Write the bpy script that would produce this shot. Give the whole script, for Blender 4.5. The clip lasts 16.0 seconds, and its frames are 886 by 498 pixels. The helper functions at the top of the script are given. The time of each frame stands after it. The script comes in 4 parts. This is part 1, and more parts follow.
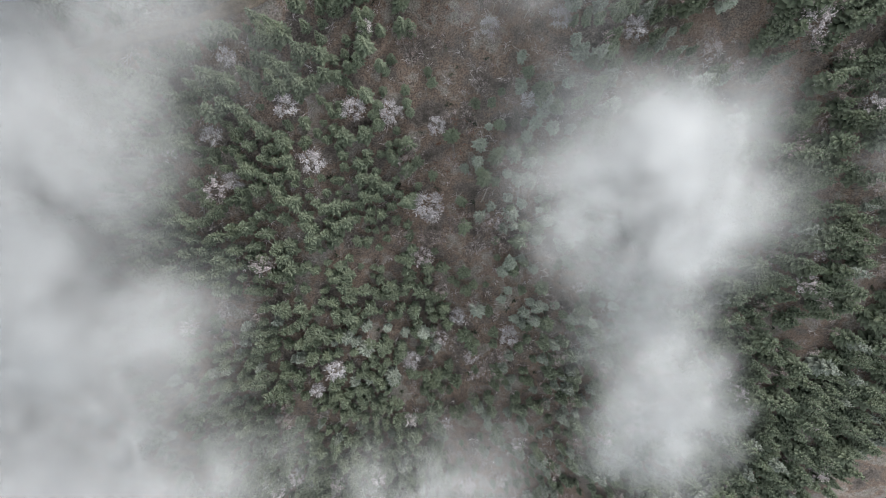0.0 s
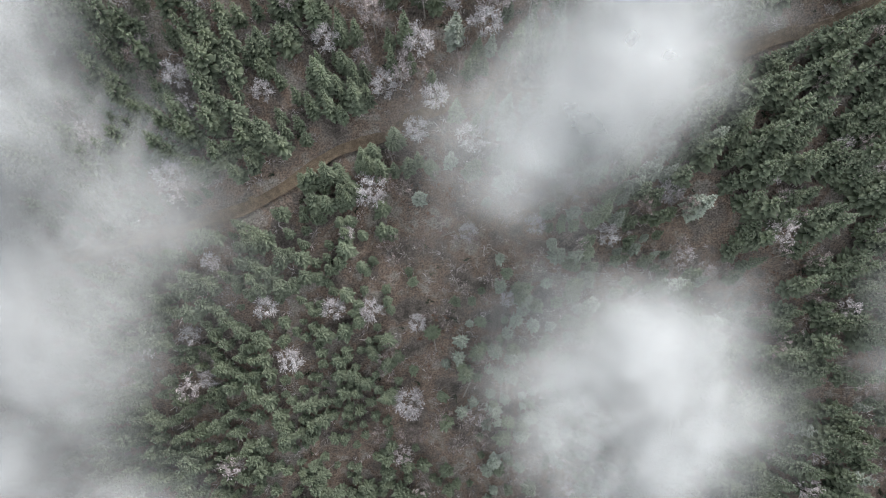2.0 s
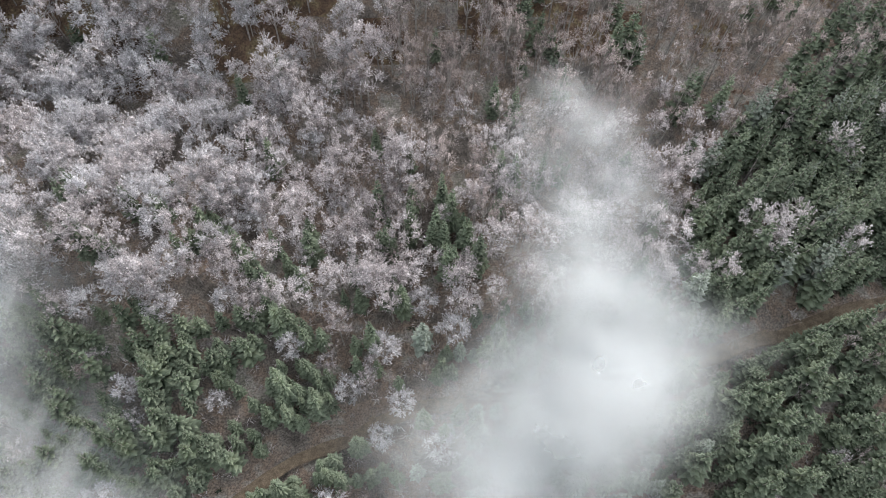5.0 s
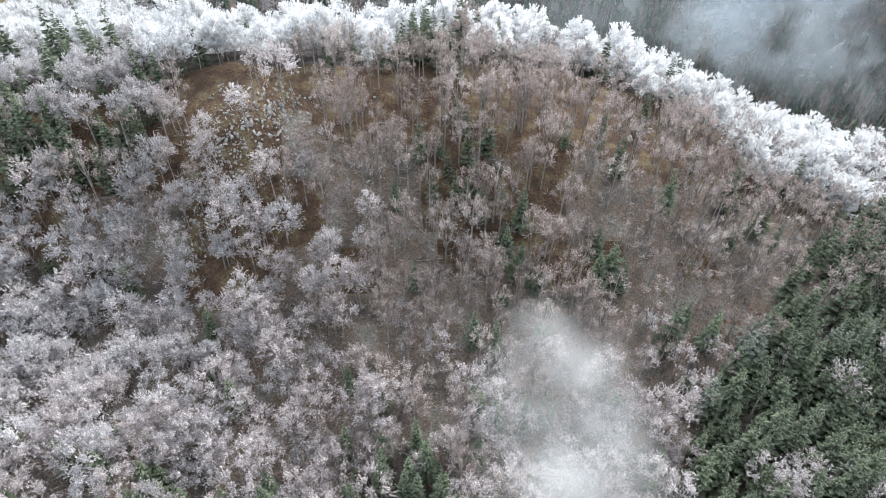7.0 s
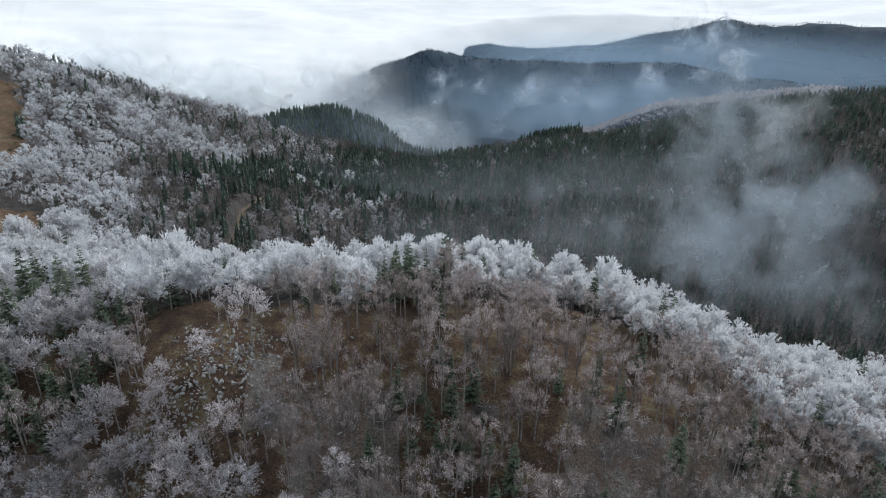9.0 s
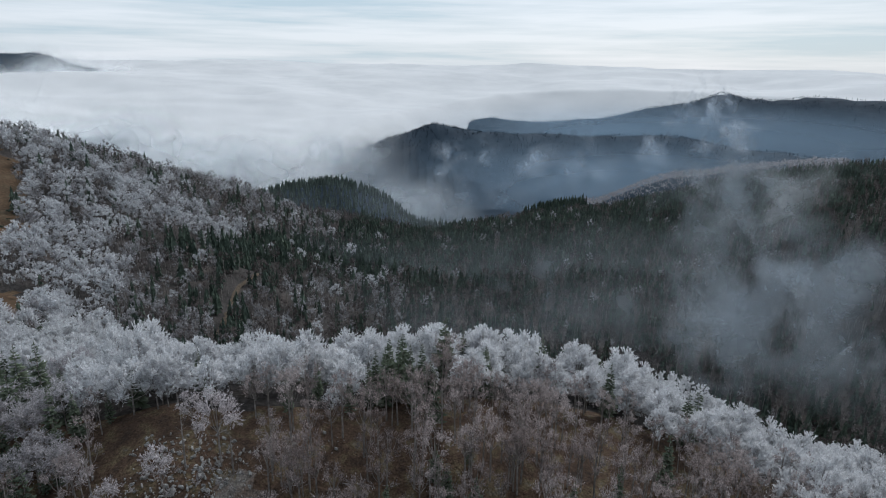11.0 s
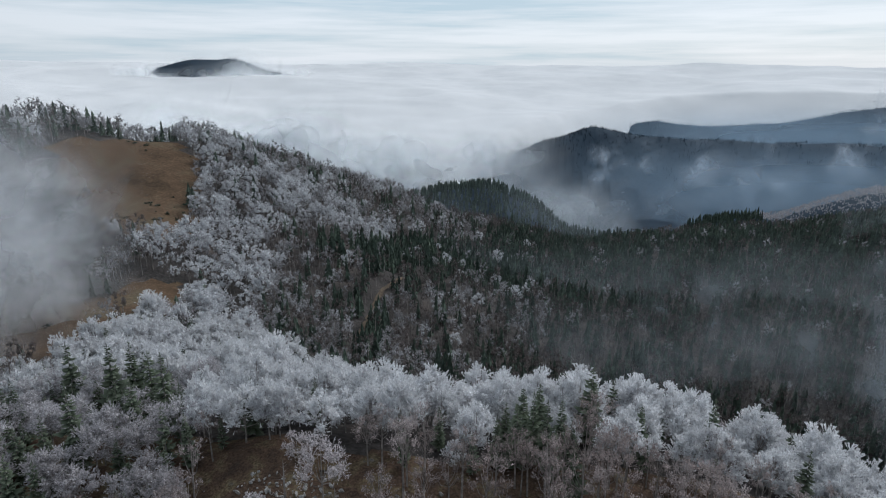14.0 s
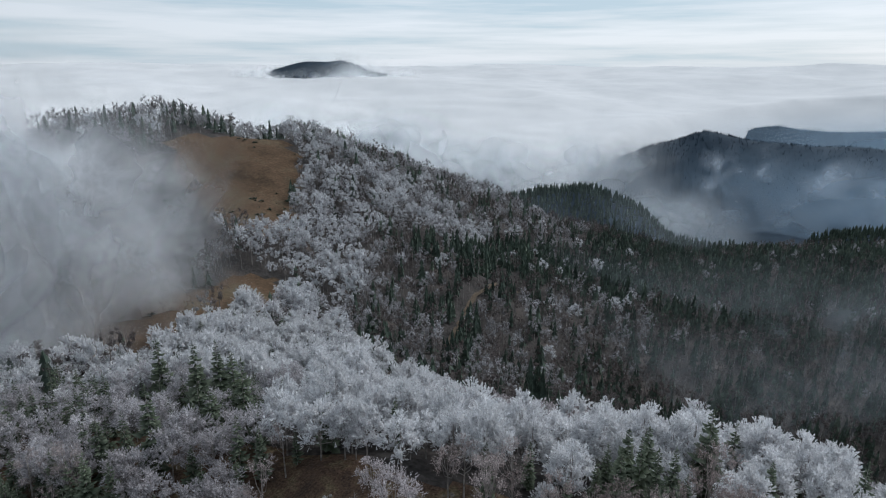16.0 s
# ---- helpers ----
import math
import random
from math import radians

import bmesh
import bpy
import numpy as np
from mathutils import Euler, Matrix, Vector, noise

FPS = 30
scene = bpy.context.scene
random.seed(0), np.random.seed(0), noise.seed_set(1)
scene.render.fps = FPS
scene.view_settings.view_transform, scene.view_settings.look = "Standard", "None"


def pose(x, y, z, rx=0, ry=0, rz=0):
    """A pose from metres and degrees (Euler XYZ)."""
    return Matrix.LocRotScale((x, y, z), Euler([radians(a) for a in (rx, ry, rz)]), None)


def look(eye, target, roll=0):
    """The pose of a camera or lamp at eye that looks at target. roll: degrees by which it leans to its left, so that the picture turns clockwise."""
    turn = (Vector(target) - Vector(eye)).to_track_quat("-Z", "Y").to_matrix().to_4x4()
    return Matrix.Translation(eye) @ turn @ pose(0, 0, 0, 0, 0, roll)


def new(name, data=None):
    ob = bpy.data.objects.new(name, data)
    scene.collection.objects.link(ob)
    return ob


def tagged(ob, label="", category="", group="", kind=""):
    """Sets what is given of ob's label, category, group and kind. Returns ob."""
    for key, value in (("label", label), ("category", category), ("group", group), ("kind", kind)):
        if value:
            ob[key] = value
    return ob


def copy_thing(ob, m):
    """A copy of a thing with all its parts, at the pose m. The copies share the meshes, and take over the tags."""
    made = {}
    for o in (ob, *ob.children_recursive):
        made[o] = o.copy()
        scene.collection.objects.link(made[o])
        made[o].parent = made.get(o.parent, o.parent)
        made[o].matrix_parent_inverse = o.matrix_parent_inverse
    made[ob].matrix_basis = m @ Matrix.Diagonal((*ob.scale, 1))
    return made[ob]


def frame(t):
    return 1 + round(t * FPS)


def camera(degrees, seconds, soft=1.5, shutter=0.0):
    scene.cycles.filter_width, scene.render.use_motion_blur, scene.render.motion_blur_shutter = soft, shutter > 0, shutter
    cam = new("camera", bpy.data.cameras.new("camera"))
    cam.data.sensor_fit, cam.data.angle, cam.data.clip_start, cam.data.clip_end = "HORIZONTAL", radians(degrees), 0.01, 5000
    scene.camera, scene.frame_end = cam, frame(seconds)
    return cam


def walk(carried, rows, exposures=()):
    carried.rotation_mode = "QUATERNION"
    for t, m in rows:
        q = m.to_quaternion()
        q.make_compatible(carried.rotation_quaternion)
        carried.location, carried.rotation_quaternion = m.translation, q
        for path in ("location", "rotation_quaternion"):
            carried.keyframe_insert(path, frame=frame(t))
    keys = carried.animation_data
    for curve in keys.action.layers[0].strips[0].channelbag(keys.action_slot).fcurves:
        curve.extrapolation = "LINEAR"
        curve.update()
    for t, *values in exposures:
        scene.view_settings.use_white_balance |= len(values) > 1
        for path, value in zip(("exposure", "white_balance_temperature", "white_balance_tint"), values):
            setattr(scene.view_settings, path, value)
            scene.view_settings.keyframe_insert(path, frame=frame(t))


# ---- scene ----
cam = camera(71.7, 16.0, soft=1.0)
EXPOSURES = [(0, 1.47, 6550, 12), (2, 1.58, 6550, 12), (3.5, 1.58, 6550, 12), (7, 1.96, 6350, 10), (8, 1.66, 6250, 10), (8.5, 1.1, 6180, 10), (9, 0.66, 6100, 10), (9.7, 0.26, 6020, 10), (11.8, 0.08, 6000, 10), (16, 0.1, 6000, 10)]
PATH = [
    (0, (0.687, 4.428, 197.872), (0.707, 4.35, 195.874), -199.8),
    (0.5, (2.362, 8.024, 197.792), (2.391, 8.046, 195.792), 48.1),
    (1, (4.241, 11.575, 197.894), (4.28, 11.723, 195.9), 9.7),
    (1.5, (6.174, 14.802, 198.011), (6.219, 15.077, 196.031), 4.5),
    (2, (7.771, 17.887, 197.954), (7.826, 18.275, 195.993), 3.2),
    (2.5, (9.134, 20.858, 197.869), (9.2, 21.351, 195.932), 2.9),
    (3, (10.71, 24.125, 197.746), (10.784, 24.722, 195.838), 2.3),
    (3.5, (12.261, 26.886, 197.597), (12.344, 27.6, 195.73), 2.0),
    (4, (13.612, 29.743, 197.486), (13.707, 30.574, 195.669), 1.8),
    (4.2, (14.1, 31.176, 197.489), (14.202, 32.053, 195.695), 1.8),
    (6.3, (19.838, 50.082, 201.131), (19.982, 51.395, 199.63), 2.2),
    (6.5, (20.859, 51.734, 201.29), (21.004, 53.092, 199.829), 2.0),
    (7, (23.062, 55.343, 201.25), (23.21, 56.815, 199.904), 1.7),
    (7.5, (24.74, 59.042, 201.035), (24.895, 60.625, 199.823), 1.5),
    (8, (26.164, 62.955, 200.962), (26.327, 64.636, 199.89), 1.4),
    (8.5, (27.529, 67.088, 201.269), (27.696, 68.852, 200.341), 1.3),
    (9, (28.668, 71.166, 201.465), (28.839, 73.0, 200.686), 1.2),
    (9.5, (29.688, 75.387, 201.569), (29.861, 77.28, 200.948), 1.1),
    (9.7, (30.034, 77.233, 201.619), (30.209, 79.137, 201.033), 1.1),
    (11.8, (33.13, 94.856, 201.411), (33.226, 96.771, 200.842), 0.7),
    (12, (33.313, 96.604, 201.407), (33.372, 98.52, 200.837), 0.6),
    (12.5, (33.436, 100.732, 201.4), (33.392, 102.649, 200.831), 0.6),
    (13, (33.591, 104.579, 201.517), (33.45, 106.491, 200.947), 0.5),
    (13.5, (33.53, 108.668, 201.573), (33.293, 110.57, 201.002), 0.4),
    (14, (33.222, 112.539, 201.638), (32.896, 114.428, 201.068), 0.4),
    (14.5, (32.585, 116.393, 201.619), (32.188, 118.268, 201.051), 0.4),
    (15, (31.782, 120.02, 201.374), (31.315, 121.88, 200.806), 0.4),
    (15.5, (30.95, 123.202, 200.731), (30.375, 125.032, 200.165), 0.4),
    (16, (30.122, 126.097, 199.841), (29.494, 127.91, 199.274), 0.3),
]
walk(cam, [(t, look(eye, target, roll)) for t, eye, target, roll in PATH], EXPOSURES)

# ---------------------------------------------------------------- world and light
SUN_ELEV, SUN_AZ = radians(38), radians(35)

world = bpy.data.worlds.new("overcast_sky")
scene.world = world
world.use_nodes = True
wn, wl = world.node_tree.nodes, world.node_tree.links
wn.clear()
w_out = wn.new("ShaderNodeOutputWorld")
w_sky = wn.new("ShaderNodeTexSky")
w_sky.sky_type, w_sky.sun_disc = "NISHITA", False
w_sky.sun_elevation, w_sky.sun_rotation = SUN_ELEV, SUN_AZ
w_b1 = wn.new("ShaderNodeBackground")
w_b1.inputs["Strength"].default_value = 0.10
wl.new(w_sky.outputs[0], w_b1.inputs["Color"])
w_tc = wn.new("ShaderNodeTexCoord")
w_map = wn.new("ShaderNodeMapping")
w_map.inputs["Scale"].default_value = (1.6, 1.6, 26.0)
w_map.inputs["Rotation"].default_value = (0.02, 0.03, 0)
wl.new(w_tc.outputs["Generated"], w_map.inputs["Vector"])
w_n = wn.new("ShaderNodeTexNoise")
w_n.inputs["Scale"].default_value, w_n.inputs["Detail"].default_value, w_n.inputs["Roughness"].default_value = 1.5, 6, 0.55
wl.new(w_map.outputs[0], w_n.inputs["Vector"])
w_r = wn.new("ShaderNodeValToRGB")
w_r.color_ramp.elements[0].position, w_r.color_ramp.elements[0].color = 0.36, (0.62, 0.74, 0.80, 1)
w_r.color_ramp.elements[1].position, w_r.color_ramp.elements[1].color = 0.60, (0.95, 0.98, 1.0, 1)
w_e = w_r.color_ramp.elements.new(0.47)
w_e.color = (0.80, 0.86, 0.89, 1)
wl.new(w_n.outputs["Fac"], w_r.inputs["Fac"])
w_b2 = wn.new("ShaderNodeBackground")
w_b2.inputs["Strength"].default_value = 0.80
w_sep = wn.new("ShaderNodeSeparateXYZ")
wl.new(w_tc.outputs["Generated"], w_sep.inputs[0])
w_glow = wn.new("ShaderNodeMapRange")
w_glow.inputs["From Min"].default_value, w_glow.inputs["From Max"].default_value = -1.0, 0.9
w_glow.inputs["To Min"].default_value, w_glow.inputs["To Max"].default_value = 0.34, 1.02
wl.new(w_sep.outputs[1], w_glow.inputs["Value"])
w_mul = wn.new("ShaderNodeMix")
w_mul.data_type, w_mul.blend_type = "RGBA", "MULTIPLY"
w_mul.inputs[0].default_value = 1
wl.new(w_r.outputs[0], w_mul.inputs[6]), wl.new(w_glow.outputs[0], w_mul.inputs[7])
wl.new(w_mul.outputs[2], w_b2.inputs["Color"])
w_mix = wn.new("ShaderNodeMixShader")
w_mix.inputs[0].default_value = 0.88
wl.new(w_b1.outputs[0], w_mix.inputs[1]), wl.new(w_b2.outputs[0], w_mix.inputs[2])
wl.new(w_mix.outputs[0], w_out.inputs[0])

sun_data = bpy.data.lights.new("sun", "SUN")
sun_data.energy, sun_data.angle, sun_data.color = 1.5, radians(22), (1.0, 0.96, 0.92)
sun = new("sun", sun_data)
sun.matrix_world = pose(0, 0, 500, 90 - math.degrees(SUN_ELEV), 0, -math.degrees(SUN_AZ) + 180)
scene.cycles.transparent_max_bounces = 64

rng = np.random.default_rng(7)


# ---------------------------------------------------------------- materials
def material(name, colours, scale=1.0, rough=0.9, bump=0.0, bump_scale=8.0, fine=None, per_tree=0.0, spec=0.15, frost=None, gaps=None):
    """colours: (position, rgb) stops driven by noise at world size; fine: a second, finer noise that multiplies; frost:
    pale tips that leave the inner crown dark, as if shaded; gaps: size, least and most of the noise at which fine twigs
    close up.
    """
    m = bpy.data.materials.new(name)
    m.use_nodes = True
    n, l = m.node_tree.nodes, m.node_tree.links
    b = n["Principled BSDF"]
    b.inputs["Roughness"].default_value = rough
    b.inputs["Specular IOR Level"].default_value = spec
    geo = n.new("ShaderNodeNewGeometry")
    t = n.new("ShaderNodeTexNoise")
    t.inputs["Scale"].default_value, t.inputs["Detail"].default_value, t.inputs["Roughness"].default_value = scale, 5, 0.6
    l.new(geo.outputs["Position"], t.inputs["Vector"])
    r = n.new("ShaderNodeValToRGB")
    e = r.color_ramp.elements
    e[0].position, e[0].color = colours[0][0], (*colours[0][1], 1)
    e[1].position, e[1].color = colours[-1][0], (*colours[-1][1], 1)
    for p, c in colours[1:-1]:
        k = e.new(p)
        k.color = (*c, 1)
    l.new(t.outputs["Fac"], r.inputs["Fac"])
    last = r.outputs[0]
    if fine:
        t2 = n.new("ShaderNodeTexNoise")
        t2.inputs["Scale"].default_value, t2.inputs["Detail"].default_value = fine[0], 4
        l.new(geo.outputs["Position"], t2.inputs["Vector"])
        mr = n.new("ShaderNodeMapRange")
        mr.inputs["From Min"].default_value, mr.inputs["From Max"].default_value = 0.3, 0.7
        mr.inputs["To Min"].default_value, mr.inputs["To Max"].default_value = fine[1], fine[2]
        l.new(t2.outputs["Fac"], mr.inputs["Value"])
        mx = n.new("ShaderNodeMix")
        mx.data_type, mx.blend_type = "RGBA", "MULTIPLY"
        mx.inputs[0].default_value = 1
        l.new(last, mx.inputs[6]), l.new(mr.outputs[0], mx.inputs[7])
        last = mx.outputs[2]
    if per_tree:
        isl = n.new("ShaderNodeMapRange")
        isl.inputs["To Min"].default_value, isl.inputs["To Max"].default_value = 1 - per_tree, 1 + per_tree
        l.new(geo.outputs["Random Per Island"], isl.inputs["Value"])
        mx = n.new("ShaderNodeMix")
        mx.data_type, mx.blend_type = "RGBA", "MULTIPLY"
        mx.inputs[0].default_value = 1
        l.new(last, mx.inputs[6]), l.new(isl.outputs[0], mx.inputs[7])
        last = mx.outputs[2]
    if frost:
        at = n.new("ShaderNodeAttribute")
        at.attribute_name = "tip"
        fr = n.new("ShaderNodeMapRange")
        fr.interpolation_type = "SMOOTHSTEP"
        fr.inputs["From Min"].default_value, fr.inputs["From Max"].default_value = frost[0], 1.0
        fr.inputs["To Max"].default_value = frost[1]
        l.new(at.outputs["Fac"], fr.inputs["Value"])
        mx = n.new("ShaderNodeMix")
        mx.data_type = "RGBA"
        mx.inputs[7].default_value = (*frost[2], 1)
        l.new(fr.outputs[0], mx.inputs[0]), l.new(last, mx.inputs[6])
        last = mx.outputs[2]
    if per_tree:
        info = n.new("ShaderNodeObjectInfo")
        om = n.new("ShaderNodeMapRange")
        om.inputs["To Min"].default_value, om.inputs["To Max"].default_value = 1 - 0.7 * per_tree, 1 + 0.7 * per_tree
        l.new(info.outputs["Random"], om.inputs["Value"])
        mx = n.new("ShaderNodeMix")
        mx.data_type, mx.blend_type = "RGBA", "MULTIPLY"
        mx.inputs[0].default_value = 1
        l.new(last, mx.inputs[6]), l.new(om.outputs[0], mx.inputs[7])
        last = mx.outputs[2]
    l.new(last, b.inputs["Base Color"])
    if gaps:
        t4 = n.new("ShaderNodeTexNoise")
        t4.inputs["Scale"].default_value, t4.inputs["Detail"].default_value, t4.inputs["Roughness"].default_value = gaps[0], 3, 0.65
        l.new(geo.outputs["Position"], t4.inputs["Vector"])
        ga = n.new("ShaderNodeMapRange")
        ga.inputs["From Min"].default_value, ga.inputs["From Max"].default_value = gaps[1], gaps[2]
        l.new(t4.outputs["Fac"], ga.inputs["Value"]), l.new(ga.outputs[0], b.inputs["Alpha"])
        # thin sprays let light through
        clear, thru, both, half = n.new("ShaderNodeBsdfTransparent"), n.new("ShaderNodeBsdfTranslucent"), n.new("ShaderNodeMixShader"), n.new("ShaderNodeMixShader")
        half.inputs[0].default_value = 0.42
        l.new(last, thru.inputs["Color"]), l.new(ga.outputs[0], both.inputs[0])
        l.new(clear.outputs[0], both.inputs[1]), l.new(thru.outputs[0], both.inputs[2])
        l.new(b.outputs[0], half.inputs[1]), l.new(both.outputs[0], half.inputs[2])
        l.new(half.outputs[0], n["Material Output"].inputs["Surface"])
    if bump:
        t3 = n.new("ShaderNodeTexNoise")
        t3.inputs["Scale"].default_value, t3.inputs["Detail"].default_value = bump_scale, 6
        l.new(geo.outputs["Position"], t3.inputs["Vector"])
        bp = n.new("ShaderNodeBump")
        bp.inputs["Strength"].default_value, bp.inputs["Distance"].default_value = bump, 1.0
        l.new(t3.outputs["Fac"], bp.inputs["Height"])
        if gaps:
            lean, unit = n.new("ShaderNodeVectorMath"), n.new("ShaderNodeVectorMath")
            lean.operation, unit.operation = "ADD", "NORMALIZE"
            lean.inputs[1].default_value = (0, 0, 0.7)
            l.new(bp.outputs[0], lean.inputs[0]), l.new(lean.outputs[0], unit.inputs[0]), l.new(unit.outputs[0], b.inputs["Normal"])
        else:
            l.new(bp.outputs[0], b.inputs["Normal"])
    return m


def fog_material(name, colour, grain, gain, lo=0.36, hi=0.66, detail=6):
    """Thin mist: see-through, denser in the middle of each sheet (its UV) and broken up by noise."""
    m = bpy.data.materials.new(name)
    m.use_nodes = True
    n, l = m.node_tree.nodes, m.node_tree.links
    n.clear()
    out = n.new("ShaderNodeOutputMaterial")
    geo = n.new("ShaderNodeNewGeometry")
    uv = n.new("ShaderNodeUVMap")
    ln = n.new("ShaderNodeVectorMath")
    ln.operation = "LENGTH"
    l.new(uv.outputs[0], ln.inputs[0])
    fall = n.new("ShaderNodeMapRange")
    fall.interpolation_type = "SMOOTHERSTEP"
    fall.inputs["From Min"].default_value, fall.inputs["From Max"].default_value = 1.0, 0.0
    l.new(ln.outputs["Value"], fall.inputs["Value"])
    t = n.new("ShaderNodeTexNoise")
    t.inputs["Scale"].default_value, t.inputs["Detail"].default_value, t.inputs["Roughness"].default_value = grain, detail, 0.6
    t.inputs["Distortion"].default_value = 0.4
    l.new(geo.outputs["Position"], t.inputs["Vector"])
    mr = n.new("ShaderNodeMapRange")
    mr.interpolation_type = "SMOOTHSTEP"
    mr.inputs["From Min"].default_value, mr.inputs["From Max"].default_value = lo, hi
    l.new(t.outputs["Fac"], mr.inputs["Value"])
    mi = n.new("ShaderNodeMath")
    mi.operation = "MULTIPLY"
    l.new(mr.outputs[0], mi.inputs[0]), l.new(fall.outputs[0], mi.inputs[1])
    mg = n.new("ShaderNodeMath")
    mg.operation, mg.use_clamp = "MULTIPLY", True
    mg.inputs[1].default_value = gain
    l.new(mi.outputs[0], mg.inputs[0])
    up = n.new("ShaderNodeCombineXYZ")
    up.inputs[2].default_value = 1
    d, tr, tp = n.new("ShaderNodeBsdfDiffuse"), n.new("ShaderNodeBsdfTranslucent"), n.new("ShaderNodeBsdfTransparent")
    for k in (d, tr):
        k.inputs["Color"].default_value = (*colour, 1)
        l.new(up.outputs[0], k.inputs["Normal"])
    both = n.new("ShaderNodeAddShader")
    l.new(d.outputs[0], both.inputs[0]), l.new(tr.outputs[0], both.inputs[1])
    mix = n.new("ShaderNodeMixShader")
    l.new(mg.outputs[0], mix.inputs[0]), l.new(tp.outputs[0], mix.inputs[1]), l.new(both.outputs[0], mix.inputs[2])
    l.new(mix.outputs[0], out.inputs[0])
    return m


M_GROUND = material("leaf_litter", [(0.30, (0.06, 0.052, 0.047)), (0.42, (0.14, 0.122, 0.108)), (0.52, (0.17, 0.128, 0.102)), (0.60, (0.22, 0.20, 0.18)), (0.72, (0.15, 0.145, 0.11))],
                    scale=0.11, bump=0.6, bump_scale=0.8, fine=(2.6, 0.45, 1.55))
M_BROW = material("rusty_heath", [(0.3, (0.055, 0.040, 0.031)), (0.5, (0.105, 0.068, 0.047)), (0.62, (0.15, 0.118, 0.07)), (0.72, (0.19, 0.17, 0.15))], scale=0.22, bump=0.7, bump_scale=1.2, fine=(2.2, 0.5, 1.5))
# litter darkened in its colour for the shade under the valley trees
M_SHADE = material("shaded_wood_floor", [(0.3, (0.04, 0.038, 0.036)), (0.55, (0.075, 0.067, 0.062)), (0.7, (0.12, 0.10, 0.088))], scale=0.05, bump=0.6, bump_scale=0.6, fine=(0.7, 0.5, 1.4))
M_BRACKEN = material("rusty_bracken", [(0.3, (0.09, 0.045, 0.03)), (0.7, (0.24, 0.12, 0.075))], scale=0.5, per_tree=0.35)
M_MEADOW = material("dry_meadow", [(0.3, (0.075, 0.050, 0.030)), (0.5, (0.125, 0.080, 0.048)), (0.7, (0.14, 0.112, 0.070))], scale=0.045, bump=0.3, bump_scale=0.8, fine=(0.6, 0.7, 1.3))
M_ROAD = material("earth_track", [(0.3, (0.085, 0.065, 0.048)), (0.7, (0.18, 0.14, 0.10))], scale=0.7, bump=0.25, bump_scale=3, fine=(4, 0.7, 1.3))
# tips pale with frost; dark inner sprays put the crown's shade into the colour
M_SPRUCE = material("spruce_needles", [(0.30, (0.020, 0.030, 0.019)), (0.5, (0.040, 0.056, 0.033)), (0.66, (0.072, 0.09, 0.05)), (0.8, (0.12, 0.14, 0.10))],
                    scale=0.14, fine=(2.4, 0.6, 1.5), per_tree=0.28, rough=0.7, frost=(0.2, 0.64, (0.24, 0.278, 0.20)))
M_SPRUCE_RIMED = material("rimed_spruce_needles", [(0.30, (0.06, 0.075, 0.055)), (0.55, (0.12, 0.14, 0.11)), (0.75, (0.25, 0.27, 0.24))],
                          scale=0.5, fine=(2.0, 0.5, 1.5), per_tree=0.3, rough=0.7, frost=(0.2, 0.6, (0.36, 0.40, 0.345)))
M_SPRUCE_FAR = material("dark_spruce_needles", [(0.30, (0.040, 0.056, 0.046)), (0.55, (0.070, 0.094, 0.072)), (0.75, (0.125, 0.152, 0.112))],
                        scale=0.05, fine=(0.5, 0.6, 1.5), per_tree=0.3, rough=0.8)
M_TWIG = material("lightly_rimed_twigs", [(0.30, (0.36, 0.322, 0.322)), (0.5, (0.50, 0.458, 0.462)), (0.70, (0.63, 0.60, 0.608))],
                  scale=0.06, fine=(1.6, 0.62, 1.38), per_tree=0.12, gaps=(3.2, 0.38, 0.60), bump=0.4, bump_scale=2.4)
M_TWIG_BROWN = material("bare_brown_twigs", [(0.30, (0.25, 0.205, 0.193)), (0.5, (0.38, 0.325, 0.312)), (0.70, (0.50, 0.45, 0.44))],
                        scale=0.06, fine=(1.6, 0.6, 1.4), per_tree=0.22, gaps=(3.2, 0.42, 0.64), bump=0.4, bump_scale=2.4)
M_RIME = material("white_rime", [(0.30, (0.74, 0.74, 0.76)), (0.5, (0.88, 0.885, 0.90)), (0.70, (0.93, 0.935, 0.95))],
                  scale=0.12, fine=(2.6, 0.62, 1.12), per_tree=0.12, rough=0.8, gaps=(3.2, 0.30, 0.48), bump=0.4, bump_scale=2.4)
M_RIME_GREY = material("grey_rime", [(0.30, (0.39, 0.368, 0.375)), (0.5, (0.51, 0.49, 0.502)), (0.70, (0.64, 0.63, 0.648))],
                       scale=0.10, fine=(2.6, 0.6, 1.36), per_tree=0.12, gaps=(3.2, 0.36, 0.56), bump=0.4, bump_scale=2.4)
M_RIME_FLANK = material("rime_on_the_saddle", [(0.30, (0.56, 0.56, 0.58)), (0.5, (0.72, 0.73, 0.75)), (0.70, (0.86, 0.87, 0.89))],
                        scale=0.05, fine=(1.4, 0.58, 1.22), per_tree=0.12, gaps=(1.8, 0.29, 0.48), bump=0.5, bump_scale=1.2)
M_RIME_DIM = material("thin_grey_rime", [(0.30, (0.24, 0.235, 0.24)), (0.5, (0.36, 0.355, 0.365)), (0.70, (0.52, 0.52, 0.535))],
                      scale=0.05, fine=(1.4, 0.58, 1.4), per_tree=0.12, gaps=(1.8, 0.36, 0.56), bump=0.5, bump_scale=1.2)
